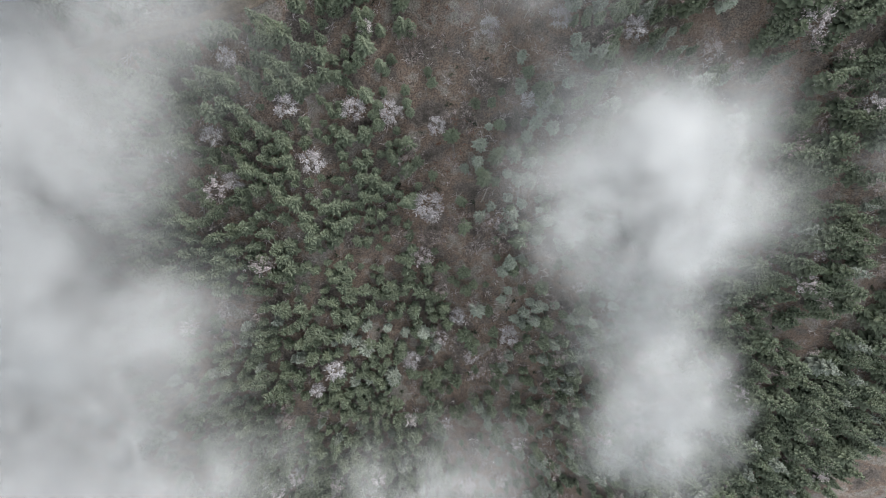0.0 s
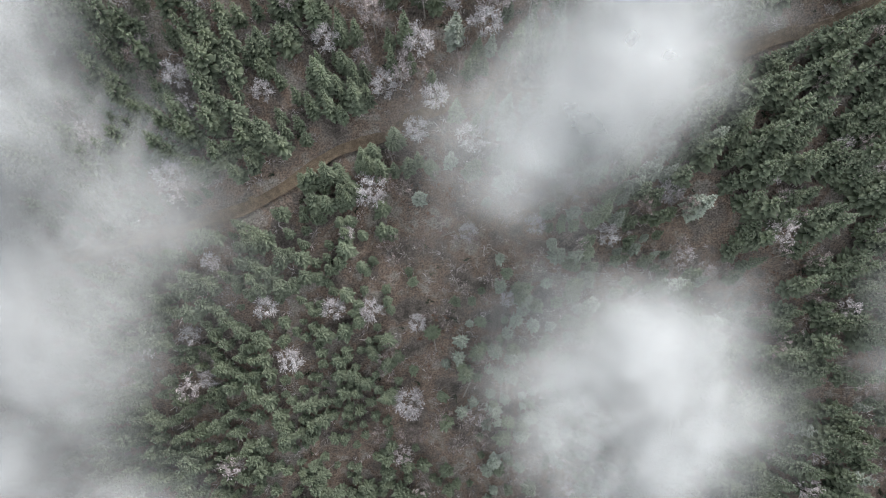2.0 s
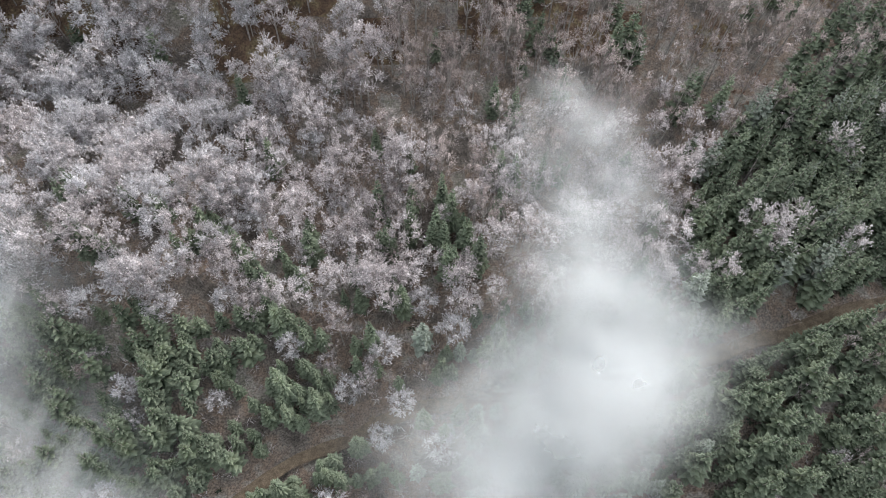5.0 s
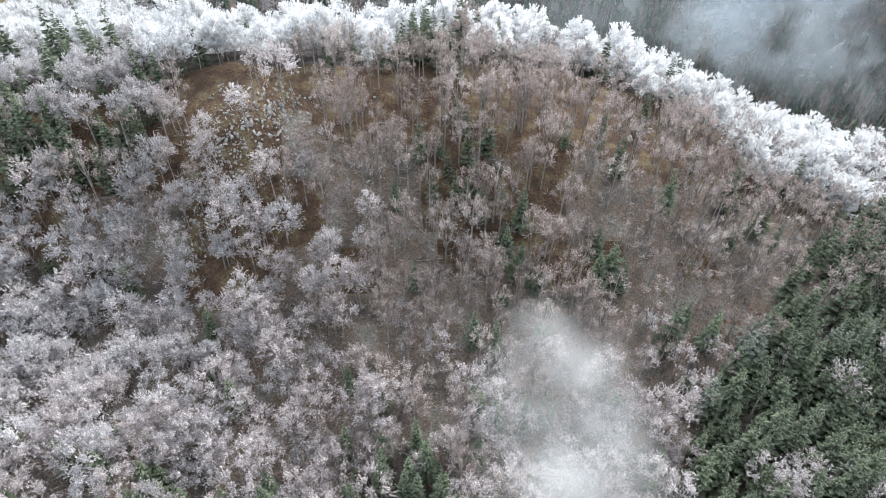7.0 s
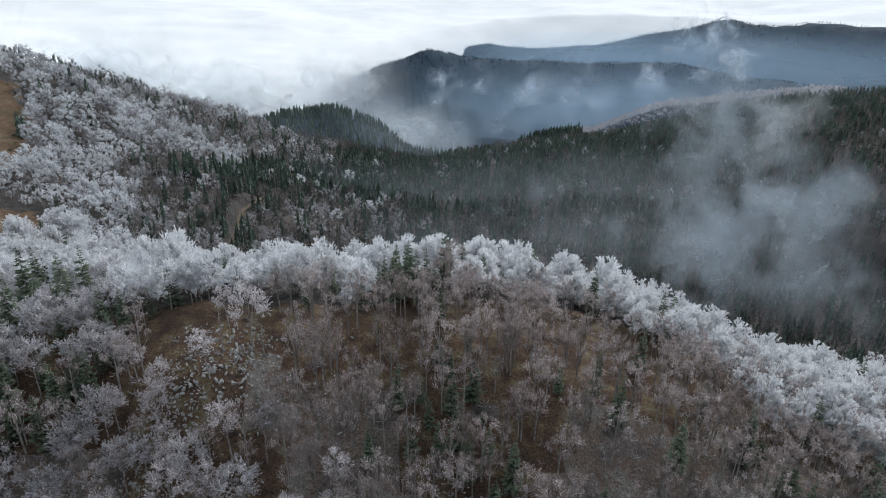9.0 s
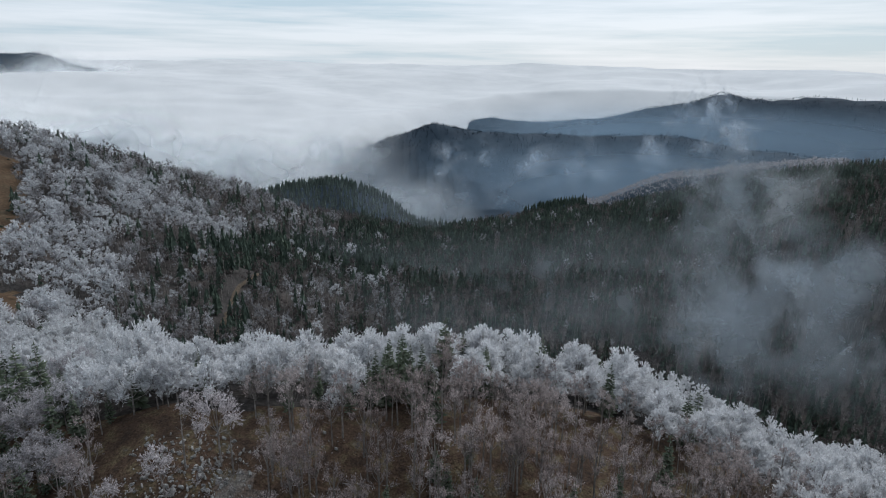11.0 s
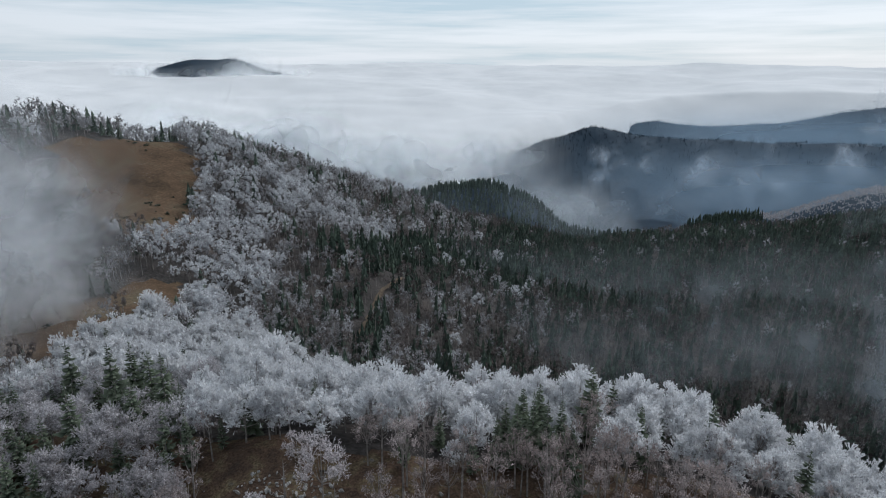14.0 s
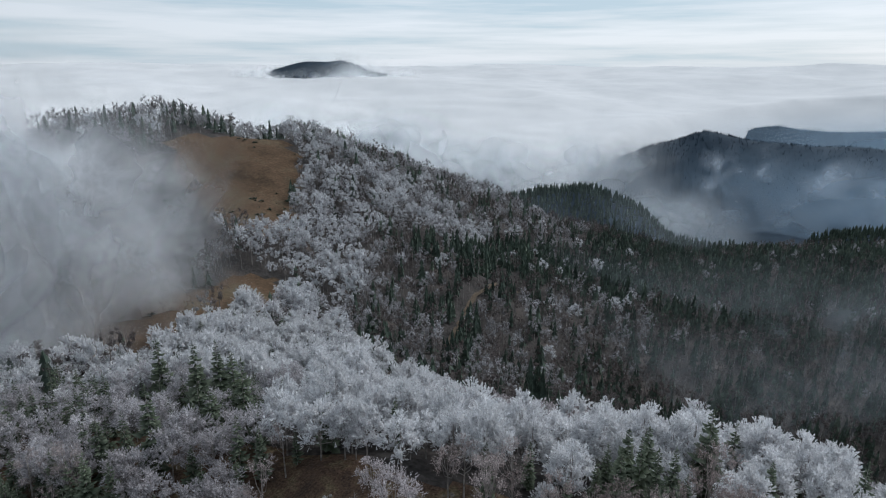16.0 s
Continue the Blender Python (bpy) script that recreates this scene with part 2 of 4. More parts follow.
M_TWIG_DARK = material("bare_twigs", [(0.30, (0.075, 0.062, 0.058)), (0.5, (0.12, 0.102, 0.097)), (0.70, (0.19, 0.172, 0.168))],
                       scale=0.04, fine=(0.8, 0.6, 1.4), per_tree=0.3, gaps=(1.8, 0.38, 0.60), bump=0.5, bump_scale=1.2)
M_SHRUB = material("grey_shrub_twigs", [(0.30, (0.26, 0.23, 0.225)), (0.5, (0.38, 0.345, 0.34)), (0.70, (0.5, 0.47, 0.47))], scale=0.1, fine=(1.2, 0.65, 1.35), per_tree=0.3)
M_BARK = material("grey_bark", [(0.3, (0.14, 0.12, 0.11)), (0.7, (0.44, 0.41, 0.38))], scale=1.2, bump=0.4, bump_scale=6)
M_ROCK = material("limestone", [(0.3, (0.24, 0.23, 0.215)), (0.5, (0.46, 0.45, 0.43)), (0.68, (0.62, 0.61, 0.59))], scale=0.9, bump=0.6, bump_scale=2.2, fine=(3.5, 0.5, 1.2))
# blue of the far haze is mixed into the forest's base colour
M_FAR = material("hazed_blue_forest", [(0.3, (0.014, 0.030, 0.050)), (0.7, (0.03, 0.052, 0.075))], scale=0.02, bump=1.0, bump_scale=0.08)
M_CLOUD = material("cloud_tops", [(0.3, (0.78, 0.79, 0.79)), (0.6, (0.88, 0.885, 0.88))], scale=0.004, rough=1.0, spec=0.0, bump=0.12, bump_scale=0.01)
M_FOG = fog_material("mist", (0.455, 0.465, 0.467), 0.034, 0.28, 0.24, 0.72)
M_BANK = fog_material("dense_mist", (0.95, 0.96, 0.97), 0.014, 0.48, 0.28, 0.70)
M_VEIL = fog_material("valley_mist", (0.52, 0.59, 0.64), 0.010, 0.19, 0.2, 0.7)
M_LOW_CLOUD = fog_material("low_cloud", (0.88, 0.895, 0.90), 0.005, 0.30, 0.22, 0.75, 2)
M_STEAM = fog_material("rising_mist", (0.70, 0.76, 0.82), 0.016, 0.26, 0.42, 0.66)
M_WISP = fog_material("thin_mist", (0.62, 0.67, 0.71), 0.022, 0.30, 0.42, 0.68)
M_HAZE = fog_material("blue_haze_tint", (0.30, 0.42, 0.54), 0.002, 0.40, 0.0, 0.5)


# ---------------------------------------------------------------- terrain
def vnoise(x, y, size, seed):
    """Smooth value noise, 0 to 1, over the plan."""
    def corner(i, j):
        v = np.sin(i * 127.1 + j * 311.7 + seed * 74.7) * 43758.5453
        return v - np.floor(v)
    u, v = np.asarray(x, float) / size, np.asarray(y, float) / size
    i, j = np.floor(u), np.floor(v)
    a, b = u - i, v - j
    a, b = a * a * (3 - 2 * a), b * b * (3 - 2 * b)
    return (corner(i, j) * (1 - a) + corner(i + 1, j) * a) * (1 - b) + (corner(i, j + 1) * (1 - a) + corner(i + 1, j + 1) * a) * b


def ridge(x, y, line, east, west, blunt):
    """A ridge's height: its crest line, and the slopes to the right and to the left of it."""
    near, best = np.full(np.shape(x), 1e9), np.full(np.shape(x), -1e4)
    for (ax, ay, az), (bx, by, bz) in zip(line, line[1:]):
        dx, dy = bx - ax, by - ay
        u = np.clip(((x - ax) * dx + (y - ay) * dy) / (dx * dx + dy * dy), 0, 1)
        px, py = x - ax - u * dx, y - ay - u * dy
        d = np.hypot(px, py)
        side = np.clip((dx * py - dy * px) / (math.hypot(dx, dy) * (d + 1e-6)), -1, 1)
        slope = east + (west - east) * (0.5 + 0.5 * side)
        z = az + u * (bz - az) - (np.sqrt(d * d + blunt * blunt) - blunt) * slope
        best = np.where(d < near, z, best)
        near = np.minimum(near, d)
    return best


def softmax(a, b, k):
    h = np.clip(0.5 + 0.5 * (a - b) / k, 0, 1)
    return b + (a - b) * h + k * h * (1 - h)


def smooth_interp(v, xs, zs, blur):
    return sum(np.interp(v + o * blur, xs, zs) for o in (-1, -0.5, 0, 0.5, 1)) / 5


CREST_X = (-320, -190, -90, -40, -10, 20, 60, 95, 137, 170, 230, 330, 460)
CREST_Z = (84, 98, 109, 119, 124, 120, 113, 106, 91, 78, 58, 8, -70)
CREST_Y = (130, 190, 232, 222, 215, 222, 238, 238, 230, 222, 240, 270, 300)
FRONT_Y = (-400, -150, -60, 8, 60, 90, 150, 185, 215, 240)
FRONT_Z = (-95, -62, -18, 15, 44, 61, 76, 97, 121, 136)
SADDLE = ((-90, 240, 104), (-116, 295, 94), (-163, 355, 90), (-202, 419, 97), (-245, 505, 112), (-305, 583, 136), (-382, 566, 155), (-477, 497, 138))
SPUR = ((-305, 583, 136), (-285, 656, 131), (-231, 723, 99), (-154, 787, 61), (-64, 841, 11))
DARK = ((-99, 669, -10), (-17, 701, 6), (66, 755, -5), (206, 864, -4), (394, 925, 2), (486, 936, 27), (600, 925, 54), (800, 850, 92), (1000, 700, 102))
KNOLL = ((-330, 1040, -30), (-195, 1074, -12), (-131, 1138, -6), (-64, 1196, -5), (8, 1201, -34), (70, 1198, -82))
PALE = ((440, 1283, -58), (512, 1255, -20), (570, 1230, 4), (662, 1181, 28), (735, 1135, 44), (900, 1050, 62))
BLUE = ((-75, 1999, -110), (-30, 2025, -45), (13, 2051, -12), (157, 2097, 16), (369, 2072, 3), (618, 2014, 2), (838, 1932, 10), (972, 1867, -12), (1300, 1750, -30))
PEAKS = ((60, 3020, -150), (212, 2995, -78), (350, 2980, -42), (492, 2964, -18), (748, 2963, -34), (973, 2950, -22), (1204, 2863, 54), (1342, 2800, 66), (1456, 2742, 112), (1555, 2686, 84), (1695, 2599, 92), (2100, 2400, 110))
MESA = ((-2450, 3600, 120), (-2348, 3681, 205), (-2205, 3772, 240), (-1988, 3896, 247), (-1898, 3943, 206), (-1746, 3905, 170), (-1619, 3962, 150), (-1400, 4100, 120))

ISLES = (((-1000, 1960, -70), (-930, 1980, -15), (-800, 2030, -13), (-740, 2050, -70)),)


def crest_y(x):
    return smooth_interp(x, CREST_X, CREST_Y, 25)


def height(x, y):
    x, y = np.asarray(x, float), np.asarray(y, float)
    cz, cy = smooth_interp(x, CREST_X, CREST_Z, 18), crest_y(x)
    front = smooth_interp(y, FRONT_Y, FRONT_Z, 16) + 0.09 * np.clip(x, 0, 160) * np.clip((150 - y) / 100, 0, 1)
    # the wood below rises to a shoulder on one side of a shallow gully
    front = front + 11 * np.clip(-x / 34, 0, 1) * np.clip((155 - y) / 40, 0, 1) * np.clip((y + 120) / 80, 0, 1) - 5 * np.exp(-((x - 2) / 12) ** 2 - ((y - 62) / 22) ** 2)
    front = front + 6 * np.clip((-24 - x) / 14, 0, 1) * np.exp(-((y - 122) / 24) ** 2)
    front = front + 11 * np.exp(-((x + 14) ** 2 + (y - 197) ** 2) / 300)
    back = np.clip(y - cy, 0, 400)
    top = cz - 0.25 * back - 0.38 * np.clip(back - 28, 0, 400) - 0.06 * np.clip(cy - y, 0, 200)
    near = -softmax(-front, -top, 7)
    z = softmax(near, np.full_like(near, -52.0) - 0.13 * np.clip(y - 880, 0, 1000), 18)
    z = softmax(z, ridge(x, y, SADDLE, 0.44, 0.20, 22) - 0.8 * np.clip(238 - y, 0, 500), 10)
    z = softmax(z, ridge(x, y, SPUR, 0.40, 0.30, 22), 10)
    z = softmax(z, ridge(x, y, DARK, 0.16, 0.35, 40), 10)
    z = softmax(z, ridge(x, y, KNOLL, 0.40, 0.40, 40), 8)
    z = softmax(z, ridge(x, y, PALE, 0.40, 0.40, 40), 8)
    z = softmax(z, ridge(x, y, BLUE, 0.42, 0.42, 50), 8)
    z = softmax(z, ridge(x, y, PEAKS, 0.45, 0.45, 40), 8)
    z = softmax(z, ridge(x, y, MESA, 0.55, 0.55, 40), 8)
    for isle in ISLES:
        z = softmax(z, ridge(x, y, isle, 0.5, 0.5, 20), 6)
    far = np.clip((np.hypot(x, y - 100) - 900) / 1200, 0, 1)
    z = z + (vnoise(x, y, 21, 1) - 0.5) * 3.2 + (vnoise(x, y, 7, 2) - 0.5) * 1.0 + (vnoise(x, y, 90, 3) - 0.5) * 8 * np.clip((y - 280) / 200, 0, 1)
    return z + far * (vnoise(x, y, 160, 5) - 0.5) * 26


ROAD_LINE = ((-150, 36), (-95, 50), (-51, 57), (-43, 59), (-33, 61), (-25, 65), (-15, 72), (-4, 77), (4, 80), (14, 82), (26, 82), (47, 82), (82, 86), (94, 89), (120, 94), (170, 100))


def road_distance(x, y):
    return -ridge(x, y, tuple((a, b, 0) for a, b in ROAD_LINE), 1, 1, 0.0)


def mesh_object(name, verts, faces, mats, parent=None, index=None, uvs=None, smooth=False):
    me = bpy.data.meshes.new(name)
    verts = np.asarray(verts, np.float32)
    tip = verts[:, 3] if verts.shape[1] == 4 else None
    verts = np.ascontiguousarray(verts[:, :3])
    faces = np.asarray(faces, np.int32)
    k = faces.shape[1]
    me.vertices.add(len(verts))
    me.vertices.foreach_set("co", verts.ravel())
    me.loops.add(faces.size)
    me.loops.foreach_set("vertex_index", faces.ravel())
    me.polygons.add(len(faces))
    me.polygons.foreach_set("loop_start", np.arange(0, faces.size, k, dtype=np.int32))
    me.polygons.foreach_set("loop_total", np.full(len(faces), k, np.int32))
    for m in mats:
        me.materials.append(m)
    if index is not None:
        me.polygons.foreach_set("material_index", np.asarray(index, np.int32))
    if uvs is not None:
        lay = me.uv_layers.new(name="UVMap")
        lay.data.foreach_set("uv", np.asarray(uvs, np.float32)[faces.ravel()].ravel())
    if tip is not None:
        me.attributes.new("tip", "FLOAT", "POINT").data.foreach_set("value", np.ascontiguousarray(tip))
    me.polygons.foreach_set("use_smooth", np.full(len(faces), smooth))
    me.update(calc_edges=True)
    ob = new(name, me)
    if parent:
        ob.parent = parent
    return ob


def grid_faces(nx, ny):
    i, j = np.meshgrid(np.arange(nx - 1), np.arange(ny - 1))
    a = (j * nx + i).ravel()
    return np.stack([a, a + 1, a + nx + 1, a + nx], 1)


def spaced(inner0, inner1, step, outer0, outer1, growth, cap0, cap1):
    core = list(np.arange(inner0, inner1 + step, step))
    d, v = step, core[-1]
    while v < outer1:
        d = min(d * growth, cap1)
        v += d
        core.append(v)
    d, v, low = step, inner0, []
    while v > outer0:
        d = min(d * growth, cap0)
        v -= d
        low.append(v)
    return np.array(low[::-1] + core)


GX, GY = spaced(-150, 190, 3.6, -4800, 4800, 1.06, 62, 62), spaced(-110, 300, 3.4, -4800, 4850, 1.045, 900, 48)
gx, gy = np.meshgrid(GX, GY)
gz = height(gx, gy)
gz = gz - 0.35 * np.clip(1 - road_distance(gx, gy) / 3.2, 0, 1)


def inside(line, x, y):
    """Which places lie within an outline on the plan."""
    hit = np.zeros(np.shape(x), bool)
    for (ax, ay), (bx, by) in zip(line, line[1:] + line[:1]):
        hit ^= ((ay > y) != (by > y)) & (x < ax + (bx - ax) * (y - ay) / (by - ay + 1e-9))
    return hit


HIGH_GRASS = ((-340, 521), (-348, 562), (-318, 600), (-284, 606), (-264, 584), (-229, 533), (-204, 486), (-199, 444), (-214, 427), (-258, 455), (-300, 490))
LOW_GRASS = ((-205, 262), (-158, 276), (-148, 291), (-142, 307), (-139, 335), (-146, 376), (-156, 392), (-176, 372), (-210, 340), (-240, 300))


def in_meadow(x, y):
    """Open grass on the hill over the saddle and in the saddle itself."""
    wx, wy = x + 16 * (vnoise(x, y, 24, 10) - 0.5), y + 16 * (vnoise(x, y, 24, 9) - 0.5)
    return inside(HIGH_GRASS, wx, wy) | inside(LOW_GRASS, wx, wy)


verts = np.stack([gx, gy, gz], -1).reshape(-1, 3)
faces = grid_faces(len(GX), len(GY))
mid = verts[faces].mean(1)
idx = np.zeros(len(faces), int)
idx[in_meadow(mid[:, 0], mid[:, 1])] = 1
idx[(mid[:, 1] > 150 + 60 * vnoise(mid[:, 0], mid[:, 1], 13, 8)) & (idx == 0)] = 4
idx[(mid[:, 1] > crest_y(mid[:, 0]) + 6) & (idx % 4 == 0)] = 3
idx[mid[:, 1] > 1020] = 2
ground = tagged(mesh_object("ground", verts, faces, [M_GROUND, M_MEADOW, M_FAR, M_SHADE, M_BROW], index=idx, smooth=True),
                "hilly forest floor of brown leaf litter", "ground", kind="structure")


def ribbon(name, line, width, lift, mat):
    pts = []
    for (ax, ay), (bx, by) in zip(line, line[1:]):
        n = max(2, int(math.hypot(bx - ax, by - ay) / 2.0))
        pts += [(ax + (bx - ax) * k / n, ay + (by - ay) * k / n) for k in range(n)]
    p = np.array(pts + [line[-1]])
    for _ in range(4):
        p[1:-1] = (p[:-2] + 2 * p[1:-1] + p[2:]) / 4
    d = np.gradient(p, axis=0)
    nrm = np.stack([-d[:, 1], d[:, 0]], 1) / np.linalg.norm(d, axis=1)[:, None]
    offs = np.linspace(-0.5, 0.5, 9)
    prof = np.array([0.0, 0.12, -0.10, 0.02, 0.10, 0.02, -0.10, 0.12, 0.0])
    rows = []
    for o, q in zip(offs, prof):
        w = width * (1 + 0.15 * np.sin(np.arange(len(p)) * 0.7 + o))
        xy = p + nrm * (o * w)[:, None]
        z = height(p[:, 0], p[:, 1]) * 0.6 + height(xy[:, 0], xy[:, 1]) * 0.4
        rows.append(np.column_stack([xy, z + lift + q]))
    v = np.stack(rows, 1).reshape(-1, 3)
    return mesh_object(name, v, grid_faces(len(offs), len(p)), [mat], smooth=True)


tagged(ribbon("road", ROAD_LINE, 3.9, 0.12, M_ROAD), "rutted brown dirt forest road", "road", kind="structure")
tagged(ribbon("track", ((-72, 425), (-75, 450), (-79, 488), (-80, 520), (-74, 543), (-62, 575)), 3.6, 0.4, M_ROAD), "narrow dirt track in the valley wood", "track", kind="structure")


# ---------------------------------------------------------------- tree shapes
def tube(path, radii, sides):
    """A tapered limb along a path: vertices and triangles."""
    v, f = [], []
    for k, (p, r) in enumerate(zip(path, radii)):
        q = path[min(k + 1, len(path) - 1)] - path[max(k - 1, 0)]
        q = q / (np.linalg.norm(q) + 1e-9)
        a = np.cross(q, (0.31, 0.95, 0.05) if abs(q[2]) > 0.8 else (0, 0, 1.0))
        a /= np.linalg.norm(a)
        b = np.cross(q, a)
        for s in range(sides):
            w = 2 * math.pi * s / sides
            v.append(p + r * (math.cos(w) * a + math.sin(w) * b))
    for k in range(len(path) - 1):
        for s in range(sides):
            i, j = k * sides + s, k * sides + (s + 1) % sides
            f += [(i, j, j + sides), (i, j + sides, i + sides)]
    return np.array(v), np.array(f)


def joined(pieces):
    v, f, o = [], [], 0
    for a, b in pieces:
        v.append(a), f.append(b + o)
        o += len(a)
    return np.concatenate(v), np.concatenate(f)


def spruce_shape(r, tall, wide, whorls, arms, forks):
    """Trunk and drooping sprays of a spruce, tall metres high."""
    lean = r.normal(0, 0.012, 2)
    trunk = tube([np.array((lean[0] * h, lean[1] * h, h)) for h in (-0.6, tall * 0.5, tall * 0.97)], (tall * 0.015, tall * 0.009, 0.015), 5)
    v, f = [], []
    lop = r.uniform(0.75, 1.15, 12)
    for w in range(whorls):
        u = (w + r.uniform(-0.25, 0.25)) / whorls
        h = tall * (0.10 + 0.89 * u)
        reach = wide * (1 - u) ** 0.82 * (0.55 + 0.45 * min(1, u * 7)) + 0.12
        turn = r.uniform(0, 6.28)
        for k in range(arms):
            a = turn + 6.2832 * (k + r.uniform(-0.3, 0.3)) / arms
            length = reach * r.uniform(0.72, 1.18) * lop[int(a / 6.2832 * 12) % 12]
            droop = length * r.uniform(0.18, 0.5) - u * length * 0.35
            out, side = np.array((math.cos(a), math.sin(a), 0)), np.array((-math.sin(a), math.cos(a), 0))
            hk = min(tall * 0.985, h + r.uniform(-0.5, 0.5) * tall / whorls)
            base = np.array((lean[0] * hk, lean[1] * hk, hk))
            for q in range(forks):
                s = 0 if forks == 1 else (q - (forks - 1) / 2) * 0.55
                d = out * math.cos(s) + side * math.sin(s)
                e = -out * math.sin(s) + side * math.cos(s)
                ln = length * (1 - 0.22 * abs(s))
                root = base + out * length * 0.06
                mid = base + d * ln * 0.55 - np.array((0, 0, droop * 0.42))
                tip = base + d * ln - np.array((0, 0, droop * 0.85 - 0.06 * length))
                hw = length * (0.20 if forks > 1 else 0.30)
                o = len(v)
                v += [root, mid + e * hw - (0, 0, hw * 0.6), tip, mid - e * hw - (0, 0, hw * 0.6)]
                f += [(o, o + 1, o + 2), (o, o + 2, o + 3)]
    o = len(v)
    t = np.array((lean[0] * tall, lean[1] * tall, tall))
    v += [t, t + (0.12, 0, -0.9), t + (-0.06, 0.1, -0.9), t + (-0.06, -0.1, -0.9)]
    f += [(o, o + 1, o + 2), (o, o + 2, o + 3), (o, o + 3, o + 1)]
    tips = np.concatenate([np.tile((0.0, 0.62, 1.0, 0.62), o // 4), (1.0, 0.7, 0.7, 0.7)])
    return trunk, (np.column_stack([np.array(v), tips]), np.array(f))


def spruce_simple(r, tall, wide, whorls, arms):
    """The same tree at a distance: ragged tiers."""
    v, f = [], []
    for w in range(whorls):
        u = w / whorls
        h = tall * (0.12 + 0.86 * u)
        reach = wide * (1 - u) ** 0.85 + 0.2
        o = len(v)
        v.append((0, 0, min(tall, h + tall * 1.25 / whorls)))
        turn = r.uniform(0, 6.28)
        for k in range(arms * 2):
            a = turn + 6.2832 * k / (arms * 2)
            q = reach * (r.uniform(0.85, 1.2) if k % 2 else r.uniform(0.35, 0.6))
            v.append((q * math.cos(a), q * math.sin(a), h - q * 0.3 * (k % 2) - r.uniform(0, 0.2)))
        f += [(o, o + 1 + k, o + 1 + (k + 1) % (arms * 2)) for k in range(arms * 2)]
    return np.array(v, float), np.array(f)


OCTA_V = np.array(((1, 0, 0), (-1, 0, 0), (0, 1, 0), (0, -1, 0), (0, 0, 1), (0, 0, -1)), float)
OCTA_F = np.array(((0, 2, 4), (2, 1, 4), (1, 3, 4), (3, 0, 4), (2, 0, 5), (1, 2, 5), (3, 1, 5), (0, 3, 5)))


def beech_shape(r, tall, wide, limbs, twigs, breadth, base, lumps, lump, sides=5, upright=0.0):
    """Trunk with limbs, and the crown of a leafless tree: lobes of close fine twigs with single twigs standing out of them."""
    pieces = []
    bend = r.normal(0, 0.035, 2)
    fork = tall * (base + 0.08)
    spine = [np.array((bend[0] * h, bend[1] * h, h)) for h in (-0.6, fork * 0.6, fork, tall * 0.86)]
    pieces.append(tube(spine, (tall * 0.016, tall * 0.013, tall * 0.011, 0.03), sides))
    zc, hz = tall * (1 + base) / 2, tall * (1 - base) / 2
    heart, size = [], []
    for k in range(lumps):
        u = 1 - 1.5 * (k + 0.5) / lumps
        ring, a = math.sqrt(1 - u * u), 2.4 * k + r.uniform(-0.35, 0.35)
        q = r.uniform(0.50, 0.74)
        heart.append((math.cos(a) * ring * wide * q, math.sin(a) * ring * wide * q, zc + u * hz * 0.66 + r.normal(0, 0.05) * hz))
        size.append(lump * wide * r.uniform(0.72, 1.25))
    heart, size = np.array(heart) + np.array((bend[0], bend[1], 0)) * zc, np.array(size)
    for k in range(limbs):
        end = heart[k % lumps] + r.normal(0, 0.1 * wide, 3)
        start = spine[1] + (spine[3] - spine[1]) * min(0.8, max(0.1, (end[2] / tall - 0.3) * 0.9 * r.uniform(0.6, 1)))
        middle = start + (end - start) * 0.5 + np.array((end[0] * 0.12, end[1] * 0.12, -0.05 * tall * (1 - upright)))
        pieces.append(tube([start, middle, end], (tall * 0.007, tall * 0.0045, 0.012), 3))
    mine = r.integers(0, lumps, twigs)
    off = r.normal(0, 1, (twigs, 3))
    off += (heart[mine] - np.array((0, 0, zc * 0.85))) / wide * 1.2
    off /= np.linalg.norm(off, axis=1)[:, None]
    root = heart[mine] + off * (size[mine] * r.uniform(0.35, 1.0, twigs))[:, None]
    way = off + np.array((0, 0, 0.35 + upright)) + r.normal(0, 0.3, (twigs, 3))
    way /= np.linalg.norm(way, axis=1)[:, None]
    ln = wide * r.uniform(0.10, 0.27, twigs)[:, None]
    side = np.cross(way, r.normal(0, 1, (twigs, 3)))
    side /= np.linalg.norm(side, axis=1)[:, None]
    wd = breadth * r.uniform(0.6, 1.4, twigs)[:, None]
    v = np.zeros((twigs * 3, 3))
    v[0::3], v[1::3], v[2::3] = root - way * ln * 0.4, root + way * ln * 0.8 - side * wd * 0.5, root + way * ln + side * wd * 0.5
    crown = [(v, np.arange(twigs * 3).reshape(-1, 3))]
    ball = (OCTA_V, OCTA_F)
    for c, q in zip(heart, size):
        turn = np.linalg.qr(r.normal(0, 1, (3, 3)))[0]
        shape = ball[0] @ turn * r.uniform(0.4, 1.0, (len(ball[0]), 1)) * q * 0.8
        crown.append((shape * (1, 1, 1.0 + 0.5 * upright) + c, ball[1]))
    return joined(pieces), joined(crown)


shape_rng = np.random.default_rng(11)
SPRUCES = [spruce_shape(shape_rng, 13, w, 14, 10, 1) for w in (2.5, 2.8, 3.1, 2.3, 3.3)]
SPRUCES += [spruce_shape(shape_rng, 13, w, 12, 7, 2) for w in (2.9, 3.2)]
SPRUCES_WOOD = [spruce_shape(shape_rng, 13, w, 10, 8, 1) for w in (2.5, 2.9, 3.2, 2.3)]
SPRUCES_MID = [spruce_simple(shape_rng, 14, w, 5, 4) for w in (2.5, 2.9, 3.3, 2.2)]
SPRUCES_LOW = [spruce_simple(shape_rng, 13, w, 3, 3) for w in (2.3, 2.7, 3.1)]
